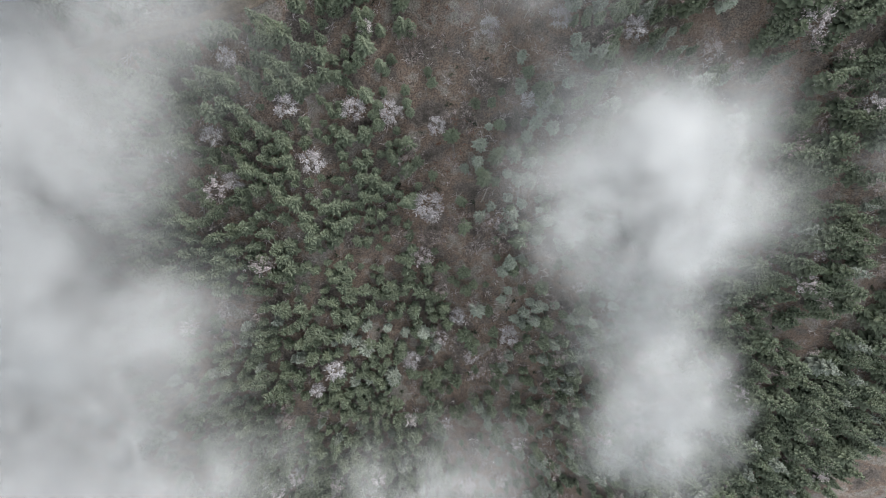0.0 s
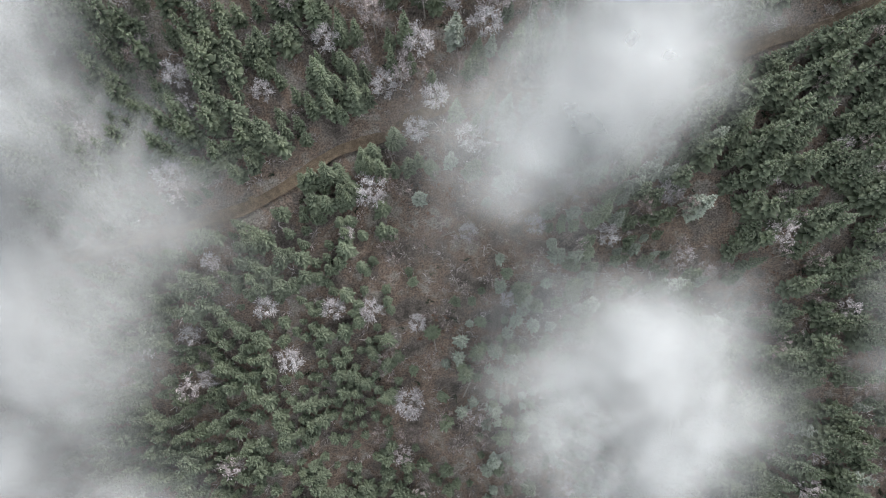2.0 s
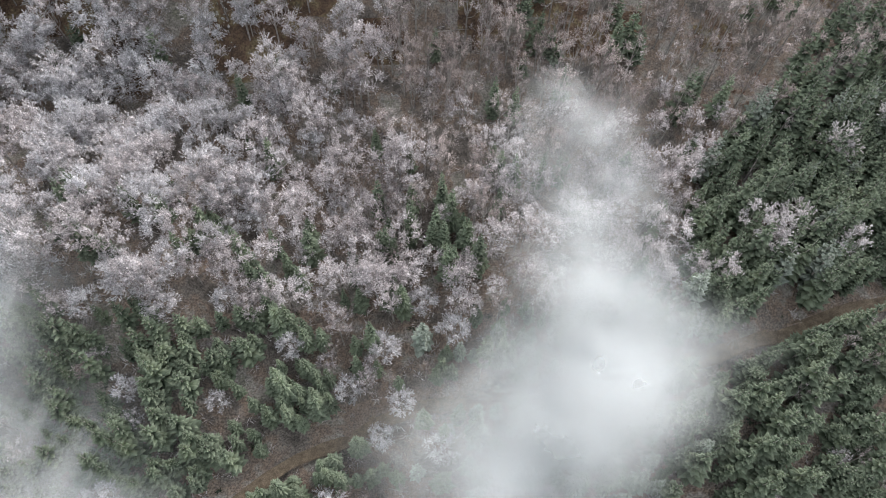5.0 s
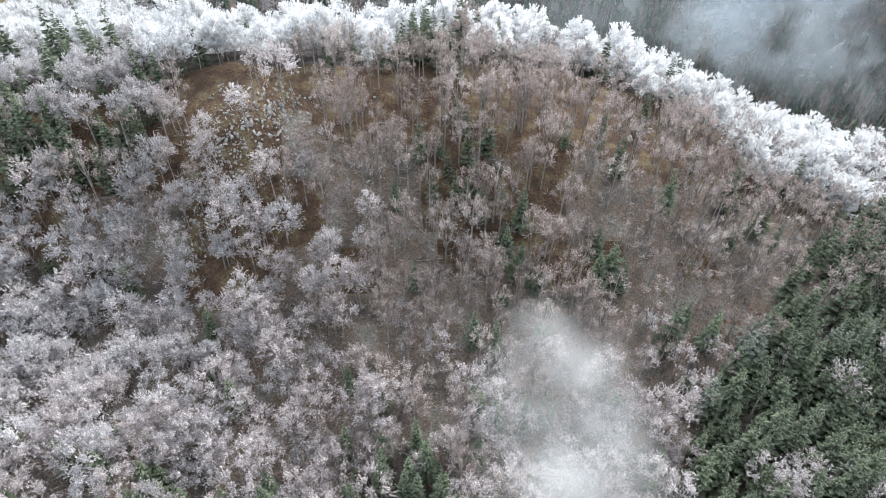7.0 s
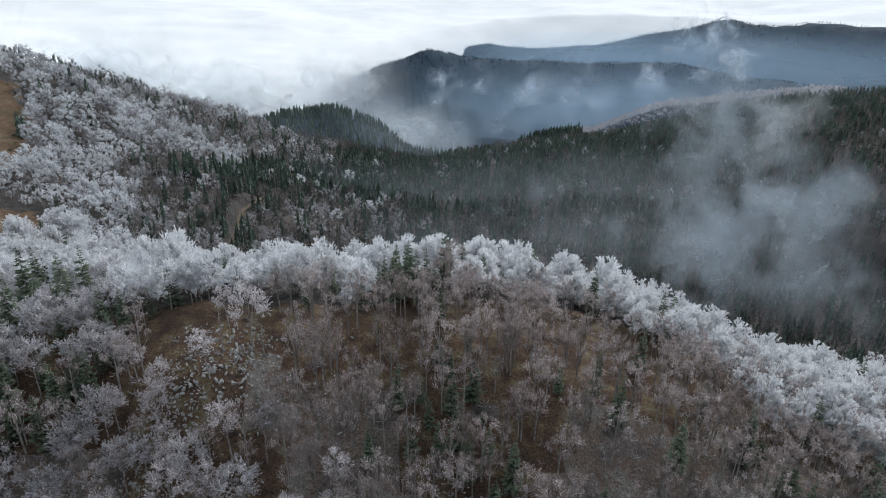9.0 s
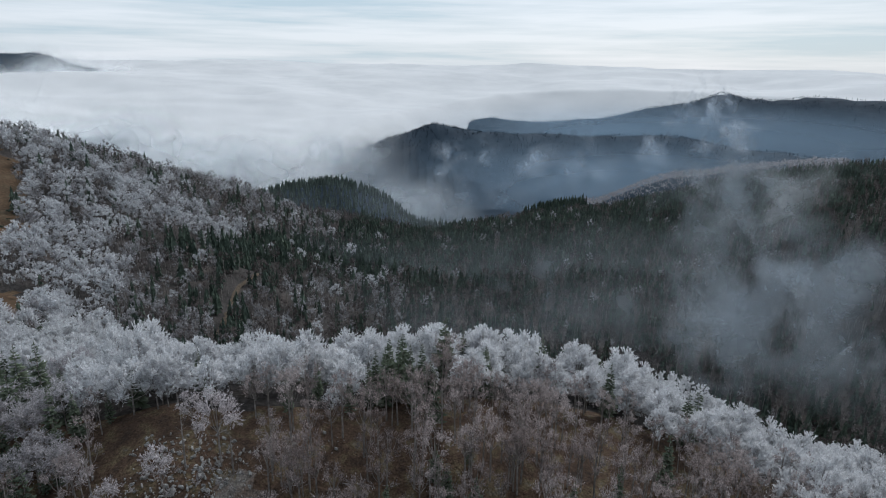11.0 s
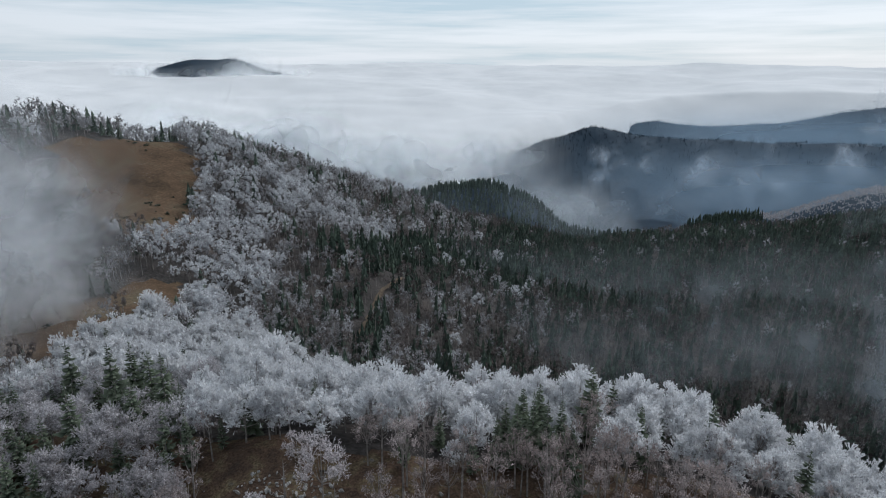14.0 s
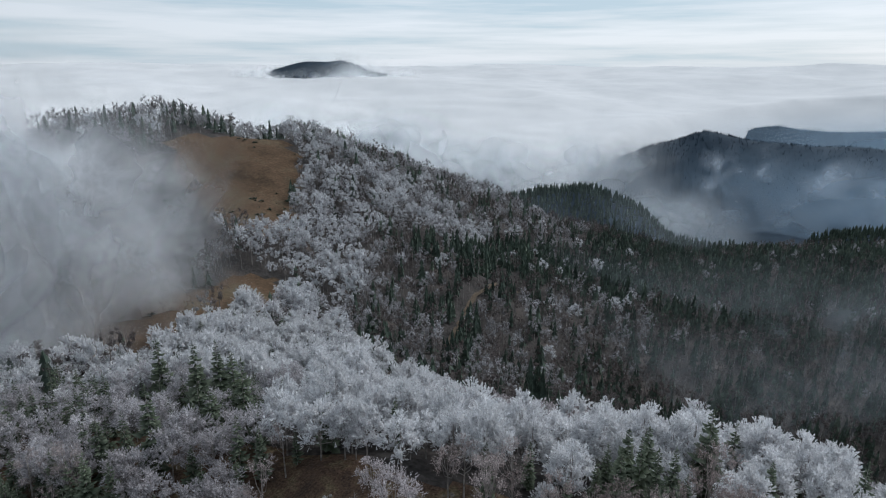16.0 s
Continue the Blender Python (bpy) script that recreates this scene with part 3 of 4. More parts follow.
SPRUCES_FAR = [spruce_simple(shape_rng, 13, w, 2, 3) for w in (2.0, 2.6)]
BEECHES = [beech_shape(shape_rng, 12, w, 9, 420, 0.30, 0.32, 11, 0.38) for w in (3.1, 3.5, 3.9, 2.8)]
BROWN = [beech_shape(shape_rng, 13, w, 9, 320, 0.24, 0.40, 9, 0.38, upright=0.3) for w in (2.6, 2.9, 3.3, 2.4)]
FROSTED = [beech_shape(shape_rng, 10.5, w, 9, 480, 0.32, 0.20, 12, 0.38) for w in (3.2, 3.6, 3.4, 3.9)]
RIMED = [beech_shape(shape_rng, 10.5, w, 9, 560, 0.34, 0.12, 13, 0.38, upright=0.3) for w in (3.0, 3.5, 3.2, 3.8)]
BEECHES_WOOD = [beech_shape(shape_rng, 12, w, 4, 200, 0.46, 0.32, 8, 0.42, sides=3) for w in (3.1, 3.5, 3.9, 2.8)]
BROWN_WOOD = [beech_shape(shape_rng, 13, w, 4, 150, 0.36, 0.40, 6, 0.42, sides=4, upright=0.3) for w in (2.6, 2.9, 3.3, 2.4)]
FROSTED_WOOD = [beech_shape(shape_rng, 10.5, w, 4, 220, 0.48, 0.20, 8, 0.42, sides=3) for w in (3.2, 3.6, 3.4, 3.9)]
RIMED_WOOD = [beech_shape(shape_rng, 10.5, w, 3, 250, 0.50, 0.12, 9, 0.42, sides=3, upright=0.3) for w in (3.0, 3.5, 3.2, 3.8)]
FLANK = [beech_shape(shape_rng, 12, w, 2, 130, 0.80, 0.16, 8, 0.40, sides=3, upright=0.2) for w in (3.7, 4.3, 3.4, 4.0)]
FLANK_GREY = [beech_shape(shape_rng, 12, w, 1, 64, 0.85, 0.22, 6, 0.42, sides=3, upright=0.2) for w in (3.4, 4.0, 3.0, 3.7)]
BEECHES_MID = [beech_shape(shape_rng, 13, w, 1, 40, 0.85, 0.36, 5, 0.44, sides=3) for w in (3.0, 3.5, 2.7)]
BEECHES_FAR = [beech_shape(shape_rng, 12, 4.0, 1, 14, 1.5, 0.2, 3, 0.5)[1]]


# ---------------------------------------------------------------- where the trees stand
def scatter(x0, x1, y0, y1, step, seed):
    r = np.random.default_rng(seed)
    x, y = np.meshgrid(np.arange(x0, x1, step), np.arange(y0, y1, step))
    x = x.ravel() + r.uniform(-0.48, 0.48, x.size) * step
    y = y.ravel() + r.uniform(-0.48, 0.48, y.size) * step
    return x, y, r


def blob(x, y, cx, cy, rx, ry):
    return np.exp(-(((x - cx) / rx) ** 2 + ((y - cy) / ry) ** 2))


def near_kinds(x, y, r):
    """0 none, 1 spruce, 2 rimed spruce, 3 bare tree, 4 white rimed tree, 5 grey rimed tree, for the hill's front and crest."""
    n1, n2 = vnoise(x, y, 13, 21), vnoise(x, y, 26, 22)
    cy = crest_y(x)
    u = r.uniform(0, 1, x.size)
    kind = np.zeros(x.size, int)
    low = y < 100
    # lower wood: dark spruce to one side, clearing in the middle, green spruce beyond
    p = 0.36 + 0.24 * (x > 14) + 0.62 * (x < -2) * (n1 > 0.17) + 0.45 * (x > 38) * (n1 > 0.42)
    p = np.where(x > 74 + 12 * (n2 - 0.5), 0.94 * (n1 > 0.14), p)
    p = p * (1 - 0.95 * blob(x, y, 9, 52, 12, 22)) * (1 - 0.85 * blob(x, y, 6, 16, 9, 24)) * (1 - 0.9 * blob(x, y, 95, 33, 9, 12))
    p = p * (1 - 0.75 * blob(x, y, 30, 55, 20, 14)) 
    sp = low & (u < p)
    kind[sp] = 1
    rim = r.uniform(0, 1, x.size)
    kind[sp & (x > 5) & (x < 82) & (rim < 0.34)] = 2
    kind[sp & (y < 0) & (rim < 0.07)] = 2
    kind[low & ~sp & (u > 0.80)] = 6
    kind[low & ~sp & (u > 0.975)] = 3
    # the taller spruces stand wider apart
    kind[sp & (rim > np.where(x > 70, 0.62, 0.86))] = 0
    # slope over the road: rimed grey crowns to one side, bare brown trees under the crest, spruce beyond
    up = (y >= 100) & (y < cy + 2)
    frosty = np.clip((6 - x) / 55, 0, 0.62) * np.clip((196 - y) / 20, 0, 1) * np.clip((y - 100) / 45, 0.25, 1)
    brown = np.clip((x + 12) / 40, 0, 1) * np.clip((y - 118) / 36, 0.25, 1) + (y > 178) * 0.8
    kind[up & (u < 0.62)] = 3
    kind[up & (u < 0.62) & (rim < brown)] = 6
    kind[up & (u < 0.64) & (rim < frosty)] = 5
    kind[up & (u < 0.72) & (u > 0.64) & (n1 > 0.66)] = 1
    kind[up & (u < 0.9) & (blob(x, y, 56, 172, 8, 15) + blob(x, y, -19, 146, 6, 14) > 0.6) & (rim < 0.35)] = 1
    kind[up & (y < 128) & (rim > 0.76) & (n1 > 0.35) & (x < 40)] = 1
    edge = np.interp(y, (100, 130, 150, 190, 230), (76, 104, 126, 178, 260)) + 16 * (n2 - 0.5)
    spruce = np.clip((x - edge + 24) / 42, 0, 0.86)
    beyond = up & (x > edge - 24)
    kind[beyond & (u > 0.86)] = 0
    kind[beyond & (rim < spruce)] = 1
    kind[beyond & (rim < spruce * 0.14)] = 2
    kind[beyond & (rim > spruce) & (u > 0.45)] = 0
    # crest and the back of the hill
    top = y >= cy + 2
    kind[top & (u < np.where(n1 < 0.30, 0.42, 0.66))] = 4
    kind[top & (u < 0.85) & (y > cy + 48 + 50 * (x > 105) + 75 * (x < -35))] = np.where(rim[top & (u < 0.85) & (y > cy + 48 + 50 * (x > 105) + 75 * (x < -35))] < 0.5, 5, 3)
    kind[top & (u > 0.85) & (u < 0.89)] = 1
    kind[top & (x < -45) & (u > 0.62) & (u < 0.89)] = 1
    kind[(y > 188) & (y < cy + 14) & (x < -42) & (rim > 0.62)] = 1
    kind[top & (u > 0.5) & (y > cy + 60) & (x > -35)] = 1
    kind[top & (u < 0.9) & (blob(x, y, 33, 230, 7, 6) > 0.5)] = 1
    # darker, mixed wood where the crest runs down to the saddle
    mixed = (x < -52) & (y > cy - 6) & (y < cy + 40)
    kind[mixed & (kind == 4) & (rim < 0.62)] = np.where(u[mixed & (kind == 4) & (rim < 0.62)] < 0.42, 5, 1)
    kind[(kind == 6) & (x < -36) & (y > cy - 24)] = 5
    # right and left flanks of the crest
    kind[((kind == 3) | (kind == 6)) & (y > cy - 12 - 22 * (x > 125)) & (rim < 0.65) & (x > 100)] = 4
    # bare rock face, brow and road
    face = (blob(x, y, -14, 199, 17, 15) > 0.42) | ((np.abs(x + 14) < 18) & (np.abs(y - 211) < 9))
    kind[face & (rim < 0.93)] = 0
    kind[in_meadow(x, y)] = 0
    kind[road_distance(x, y) < 3.4] = 0
    return kind


def batch(place, pick, shapes, turn, size, tallness):
    """All copies of some shapes as one array of vertices and triangles."""
    vs, fs, o = [], [], 0
    for s, (sv, sf) in enumerate(shapes):
        w = np.nonzero(pick == s)[0]
        if not len(w):
            continue
        c, n = np.cos(turn[w]), np.sin(turn[w])
        x = (sv[None, :, 0] * c[:, None] - sv[None, :, 1] * n[:, None]) * size[w][:, None] + place[w, 0][:, None]
        y = (sv[None, :, 0] * n[:, None] + sv[None, :, 1] * c[:, None]) * size[w][:, None] + place[w, 1][:, None]
        z = sv[None, :, 2] * (size[w] * tallness[w])[:, None] + place[w, 2][:, None]
        cols = [x, y, z] + ([np.broadcast_to(sv[None, :, 3], x.shape)] if sv.shape[1] == 4 else [])
        vs.append(np.stack(cols, -1).reshape(-1, len(cols)))
        fs.append((sf[None] + (np.arange(len(w)) * len(sv))[:, None, None] + o).reshape(-1, 3))
        o += len(sv) * len(w)
    return np.concatenate(vs), np.concatenate(fs)


NEEDLES = (M_SPRUCE.name, M_SPRUCE_RIMED.name, M_SPRUCE_FAR.name)


def wood(name, label, place, r, trunks, crowns, m_crown, size, squat=1.0):
    """An uncountable wood: one part of crowns, and one of trunks where they show."""
    n = len(place)
    if not n:
        return None
    pick, turn, tallness = r.integers(0, len(crowns), n), r.uniform(0, 6.28, n), r.uniform(0.88, 1.15, n) * squat
    v, f = batch(place, pick, crowns, turn, size, tallness)
    if trunks is None:
        return tagged(mesh_object(name, v, f, [m_crown]), label, "trees", kind="stuff")
    tv, tf = batch(place, pick, trunks, turn, size, tallness)
    if v.shape[1] == 4:
        tv = np.column_stack([tv, np.zeros(len(tv))])
    v2, f2 = np.concatenate([v, tv]), np.concatenate([f, tf + len(v)])
    idx = np.concatenate([np.zeros(len(f), int), np.ones(len(tf), int)])
    return tagged(mesh_object(name, v2, f2, [m_crown, M_BARK], index=idx, smooth=m_crown.name not in NEEDLES), label, "trees", kind="stuff")


def tree_masters(name, shapes, m_crown, label, category, group):
    made = []
    for trunk, crown in shapes:
        root = tagged(new(name), label, category, group)
        a = mesh_object("trunk", *trunk, [M_BARK], parent=root)
        b = mesh_object("crown", *crown, [m_crown], parent=root, smooth=m_crown.name not in NEEDLES)
        made.append(root)
    return made


def plant(masters, used, place, turn, size, tallness, pick):
    """A tree of its own at a place: the first use of a shape takes the master itself."""
    m = Matrix.LocRotScale(Vector(place), Euler((0, 0, turn)), Vector((size, size, size * tallness)))
    ob = masters[pick]
    if pick in used:
        return copy_thing(ob, m @ Matrix.Diagonal((1 / ob.scale[0], 1 / ob.scale[1], 1 / ob.scale[2], 1)))
    used.add(pick)
    ob.matrix_basis = m
    return ob


KINDS = {
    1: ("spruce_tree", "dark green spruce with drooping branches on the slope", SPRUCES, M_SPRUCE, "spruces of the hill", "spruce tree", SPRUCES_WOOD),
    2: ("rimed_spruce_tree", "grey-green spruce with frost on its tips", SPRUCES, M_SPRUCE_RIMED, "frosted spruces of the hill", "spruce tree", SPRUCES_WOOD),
    3: ("bare_tree", "leafless grey-mauve beech with lightly frosted fine twigs", BEECHES, M_TWIG, "leafless trees of the slope", "bare tree", BEECHES_WOOD),
    6: ("brown_bare_tree", "leafless brown beech with thin bare twigs", BROWN, M_TWIG_BROWN, "brown bare trees under the crest", "bare tree", BROWN_WOOD),
    4: ("rimed_tree", "leafless tree covered in white rime", RIMED, M_RIME, "white trees of the crest", "frosted tree", RIMED_WOOD),
    5: ("frosted_tree", "leafless tree with a grey coat of frost", FROSTED, M_RIME_GREY, "grey frosted trees of the slope", "frosted tree", FROSTED_WOOD),
}

# single trees that stand out from the wood below: white ones by the clearing and the road
LONE = ((-44, 48, 0.75), (-33, 37, 0.85), (-17, 36, 0.9), (-8, 35, 0.8), (4, 31, 0.85), (-29, 24, 0.95), (0, 10, 1.25), (-52, 32, 0.75), (21, -33, 0.85), (-11, -38, 0.85), (-34, -37, 0.85), (-41, -44, 0.8), (5, -25, 0.75), (-50, 21, 0.7), (19, 52, 0.8),
        (-35, 100, 1.05), (-43, 85, 0.95), (-11, 94, 0.9), (-26, 83, 0.8), (1, 86, 1.1), (10, 93, 1.2), (26, 96, 1.15), (19, 103, 1.0), (13, 82, 0.9), (8, 76, 0.9), (21, 72, 1.0), (-5, 63, 1.2), (36, 52, 0.8), (-49, 67, 1.0), (69, 56, 0.95), (-51, 101, 1.0), (-24, 103, 0.9), (-36, 115, 1.0), (54, 48, 0.8), (28, 35, 0.7))

# spruces that stand out on the crest
LONE_SPRUCE = ((33, 231, 0.95), (29.5, 229, 0.85), (36, 229.5, 0.9), (27, 232, 0.8), (39, 232, 0.9), (34, 235, 1.0), (30.5, 236, 0.95), (37, 226.5, 0.7), (25.5, 229, 0.7), (41, 228.5, 0.75),
               (46, 249, 1.15), (75, 250, 1.05), (92, 238, 0.9), (12, 232, 0.6), (-56, 232, 1.1), (-76, 240, 1.2), (-80, 252, 1.1), (-58, 223, 0.9), (-40, 216, 0.7), (-70, 246, 1.0), (-92, 244, 1.2), (58, 246, 0.8),
               (30, 195, 0.8), (23, 184, 0.75), (39, 185, 0.7), (51, 185, 0.65), (56, 179, 0.95), (71, 199, 0.6), (84, 190, 0.9), (97, 210, 0.95), (96, 181, 1.0), (27, 166, 0.7), (-22, 155, 0.8), (-15, 138, 0.9), (41, 152, 0.9), (46, 150, 0.85),
               (74, 164, 0.85), (100, 133, 1.1), (100, 148, 0.95), (59, 154, 0.85), (-71, 201, 1.1), (-65, 213, 1.2), (-50, 197, 0.9), (-60, 198, 0.8), (126, 152, 1.15))

nx_, ny_, nr = scatter(-180, 210, -88, 205, 3.15, 31)
kinds = near_kinds(nx_, ny_, nr)
cx_, cy_, cr = scatter(-210, 300, 205, 345, 4.6, 32)
kinds_c = near_kinds(cx_, cy_, cr)
bx_, by_, br = scatter(-110, 140, -108, -88, 3.15, 33)
kinds_b = near_kinds(bx_, by_, br)
x_all, y_all, k_all = np.concatenate([nx_, cx_, bx_]), np.concatenate([ny_, cy_, by_]), np.concatenate([kinds, kinds_c, kinds_b])
# leafless crowns are wider: thin them
thin = np.random.default_rng(5).uniform(0, 1, k_all.size)
k_all[((k_all == 3) | (k_all == 5) | (k_all == 6)) & (thin < 0.34) & (y_all < 205)] = 0
lone_xy = np.array([(a, b) for a, b, _ in LONE + LONE_SPRUCE])
gap = np.min(np.hypot(x_all[:, None] - lone_xy[:, 0], y_all[:, None] - lone_xy[:, 1]), axis=1)
k_all[gap < np.where(y_all > 215, 4.6, 3.2)] = 0
k_all[(blob(x_all, y_all, 33, 228, 11, 9) > 0.4) & (k_all == 4)] = 0
keep = (k_all > 0) & ((x_all > -84) | (y_all > 118) | (thin > 0.6)) & (x_all > -104 - 0.35 * np.clip(y_all, 0, 400)) & (x_all < 152 + 0.30 * np.clip(y_all, 0, 400))
x_all, y_all, k_all = x_all[keep], y_all[keep], k_all[keep]
z_all = height(x_all, y_all) - 0.15
tree_rng = np.random.default_rng(41)
for k, (name, label, shapes, mat, group, category, plain) in KINDS.items():
    w = np.nonzero(k_all == k)[0]
    place = np.stack([x_all[w], y_all[w], z_all[w]], 1)
    size = tree_rng.uniform(0.70, 1.12, len(w))
    if k in (1, 2):
        size *= np.where(place[:, 0] > 70, 1.35, np.where(place[:, 1] < 60, 0.95, 1.1)) * np.where(vnoise(place[:, 0], place[:, 1], 9, 51) > 0.62, 0.75, 1.0)
    if k in (3, 5, 6):
        size *= np.where(place[:, 1] < 95, 0.85, 1.22)
    if k == 4:
        size *= tree_rng.uniform(0.95, 1.75, len(w))
    # the 280 nearest the line of flight stand as single trees
    focus = np.hypot(place[:, 0] - 22, np.clip(np.abs(place[:, 1] - (70 if k in (1, 2) else 140 if k in (3, 5) else 185 if k == 6 else 235)) - 40, 0, None))
    single = np.argsort(focus)[:{1: 275, 2: 200, 3: 200, 4: 275, 5: 230, 6: 260}[k]]
    masters, used = tree_masters(name, shapes, mat, label, category, group), set()
    for i in single:
        plant(masters, used, place[i], tree_rng.uniform(0, 6.28), size[i], tree_rng.uniform(0.9, 1.15) * (0.92 if k in (1, 2) and place[i, 1] < 75 else 1), i % len(shapes) if len(used) == len(shapes) else len(used))
    if k == 1:
        for a, b, s in LONE_SPRUCE:
            plant(masters, used, (a, b, float(height(a, b)) - 0.15), tree_rng.uniform(0, 6.28), s * (1.5 if b > 212 else 1.3), 1.0, int(tree_rng.integers(0, len(shapes))))
    if k == 5:
        for a, b, s in LONE:
            plant(masters, used, (a, b, float(height(a, b)) - 0.15), tree_rng.uniform(0, 6.28), s, 0.95, int(tree_rng.integers(0, len(shapes))))
    rest = np.ones(len(w), bool)
    rest[single] = False
    wood(name + "_wood", label.replace("tree", "trees"), place[rest], tree_rng, [s[0] for s in plain], [s[1] for s in plain], mat, size[rest], np.where(place[rest, 1] < 75, 0.92, 1.0) if k in (1, 2) else 1.0)

# ---------------------------------------------------------------- saddle, valley and the ridges beyond
WHITE_FLANK = ((-286, 604), (-281, 650), (-231, 645), (-168, 659), (-96, 660), (-115, 596), (-150, 537), (-182, 456), (-205, 480), (-225, 522))
WHITE_SADDLE = ((-196, 400), (-190, 446), (-162, 520), (-156, 500), (-126, 465), (-118, 410), (-92, 345), (-84, 300), (-135, 285), (-132, 340), (-150, 383), (-165, 396))
TROOPS = (((-133, 524), (-133, 565), (-117, 638), (-72, 737), (-23, 832), (14, 870), (16, 698), (-15, 643), (-38, 630), (-63, 581), (-86, 548), (-101, 500)),
          ((-90, 458), (-72, 499), (-51, 437), (-59, 389)))
GREY_MID = ((-74, 519), (-36, 648), (37, 679), (36, 568), (1, 435), (-24, 375), (-70, 350), (-95, 420))
CLUMP = ((-322, 520), (-306, 538), (-283, 542), (-272, 505), (-293, 492))
BROWN_DIP = ((-204, 412), (-165, 407), (-146, 381), (-152, 352), (-180, 370))

vx, vy, vr = scatter(-560, 760, 250, 1010, 7.0, 61)
u1, u2, u3 = vr.uniform(0, 1, vx.size), vr.uniform(0, 1, vx.size), vr.uniform(0, 1, vx.size)
n1, n2 = vnoise(vx, vy, 40, 62), vnoise(vx, vy, 22, 64)
wob = vx + 14 * (n2 - 0.5), vy + 22 * (vnoise(vx, vy, 26, 65) - 0.5)
vz = height(vx, vy) - 0.2
vp = np.stack([vx, vy, vz], 1)
vis = (vx > -0.72 * (vy - 60) - 140) & (vx < 0.92 * (vy - 20) + 60) & ~in_meadow(vx, vy) & ((vy > 345) | (vx > 212) | (vx < -138)) & (vx > -300 - 0.85 * (vy - 250))
vis &= -ridge(vx, vy, ((-72, 425, 0), (-75, 450, 0), (-79, 488, 0), (-80, 520, 0), (-74, 543, 0), (-62, 575, 0)), 1, 1, 0.0) > 3.5
whites, paler, dip = inside(WHITE_SADDLE, *wob), inside(WHITE_FLANK, *wob), inside(BROWN_DIP, *wob)
troop = inside(TROOPS[0], *wob) | inside(TROOPS[1], *wob) | inside(CLUMP, *wob)
greys = inside(GREY_MID, *wob)
hill = ((vx < -95) | ((vx < -40) & (vy > 640))) & ~whites & ~paler & ~troop & ~dip
SORTS = (
    # name, label, chance in the white wood, in the paler wood above it, on the rest of the hill, in the spruce troops, in the grey wood, in the valley
    ("rimed_wood", "frosted white trees along the saddle", 0.70, 0.50, 0.06, 0.02, 0.02, 0.0, M_RIME_FLANK, FLANK, (0.75, 1.6)),
    ("frosted_wood", "grey frosted trees on the flank of the hill", 0.16, 0.36, 0.46, 0.07, 0.30, 0.025, M_RIME_DIM, FLANK_GREY, (0.9, 1.4)),
    ("valley_bare_wood", "dark leafless wood in the valley", 0.04, 0.03, 0.26, 0.08, 0.38, 0.50, M_TWIG_DARK, BEECHES_MID, (1.0, 1.7)),
    ("valley_spruce_wood", "dark spruce wood in the valley", 0.05, 0.04, 0.20, 0.75, 0.20, 0.38, M_SPRUCE_FAR, None, (0.75, 1.5)),
)
strip = np.clip((vy - 590 - 0.18 * np.clip(vx, 0, 600)) / 160, 0, 1) * (vx > -20)
low = 0.0
for name, label, p_white, p_pale, p_hill, p_troop, p_grey, p_valley, mat, shapes, sizes in SORTS:
    p = np.select([dip, whites, paler, troop, hill, greys], [0.1, p_white, p_pale, p_troop, p_hill, p_grey], p_valley)
    if shapes is None:
        p = p + (np.clip(n1 - 0.45, 0, 1) * 0.6 + 0.42 * strip) * ~(whites | paler)
    elif mat is M_TWIG_DARK:
        p = np.where(dip, 0.7, p * (1 - 0.75 * strip))
    chosen = vis & (u1 >= low) & (u1 < low + p)
    low = low + p
    sel = np.nonzero(chosen)[0]
    if shapes is None:
        for part_of, crowns in ((vy[sel] < 640, SPRUCES_MID), (vy[sel] >= 640, SPRUCES_LOW)):
            q = sel[part_of]
            wood(name, label, vp[q], vr, None, crowns, mat, vr.uniform(*sizes, len(q)))
    else:
        wood(name, label, vp[sel], vr, [t for t, _ in shapes], [c for _, c in shapes], mat, vr.uniform(*sizes, len(sel)))

fx, fy, fr = scatter(-500, 1050, 1000, 1420, 8.5, 71)
fz = height(fx, fy)
pale = (-ridge(fx, fy, tuple((a, b, 0) for a, b, _ in PALE), 1, 1, 0.0) < 130) & (fx > 420)
seen = (fz > -100) & (fx < 0.75 * fy) & (fx > -0.55 * fy + 200)
fp = np.stack([fx, fy, fz - 0.3], 1)
sel = seen & ~pale
wood("far_spruce_wood", "dark wooded knoll across the valley", fp[sel], fr, None, SPRUCES_FAR, M_SPRUCE_FAR, fr.uniform(0.9, 1.5, sel.sum()))
sel = seen & pale
wood("far_pale_wood", "pale frosted wood on a distant hill", fp[sel], fr, None, BEECHES_FAR, M_RIME_GREY, fr.uniform(0.9, 1.3, sel.sum()))
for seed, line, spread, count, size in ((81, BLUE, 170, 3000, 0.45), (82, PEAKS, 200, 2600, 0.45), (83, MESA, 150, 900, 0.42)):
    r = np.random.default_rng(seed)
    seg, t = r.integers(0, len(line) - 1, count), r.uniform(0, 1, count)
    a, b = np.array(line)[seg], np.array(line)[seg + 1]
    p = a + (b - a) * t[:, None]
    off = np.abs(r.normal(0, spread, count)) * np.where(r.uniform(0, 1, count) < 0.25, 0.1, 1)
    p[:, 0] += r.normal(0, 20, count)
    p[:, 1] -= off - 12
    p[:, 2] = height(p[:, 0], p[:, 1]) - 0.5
    wood("mountain_wood", "wood on a far mountain, haze blue in its colour", p, r, None, SPRUCES_FAR, M_FAR, r.uniform(0.8, 1.4, count) * size)


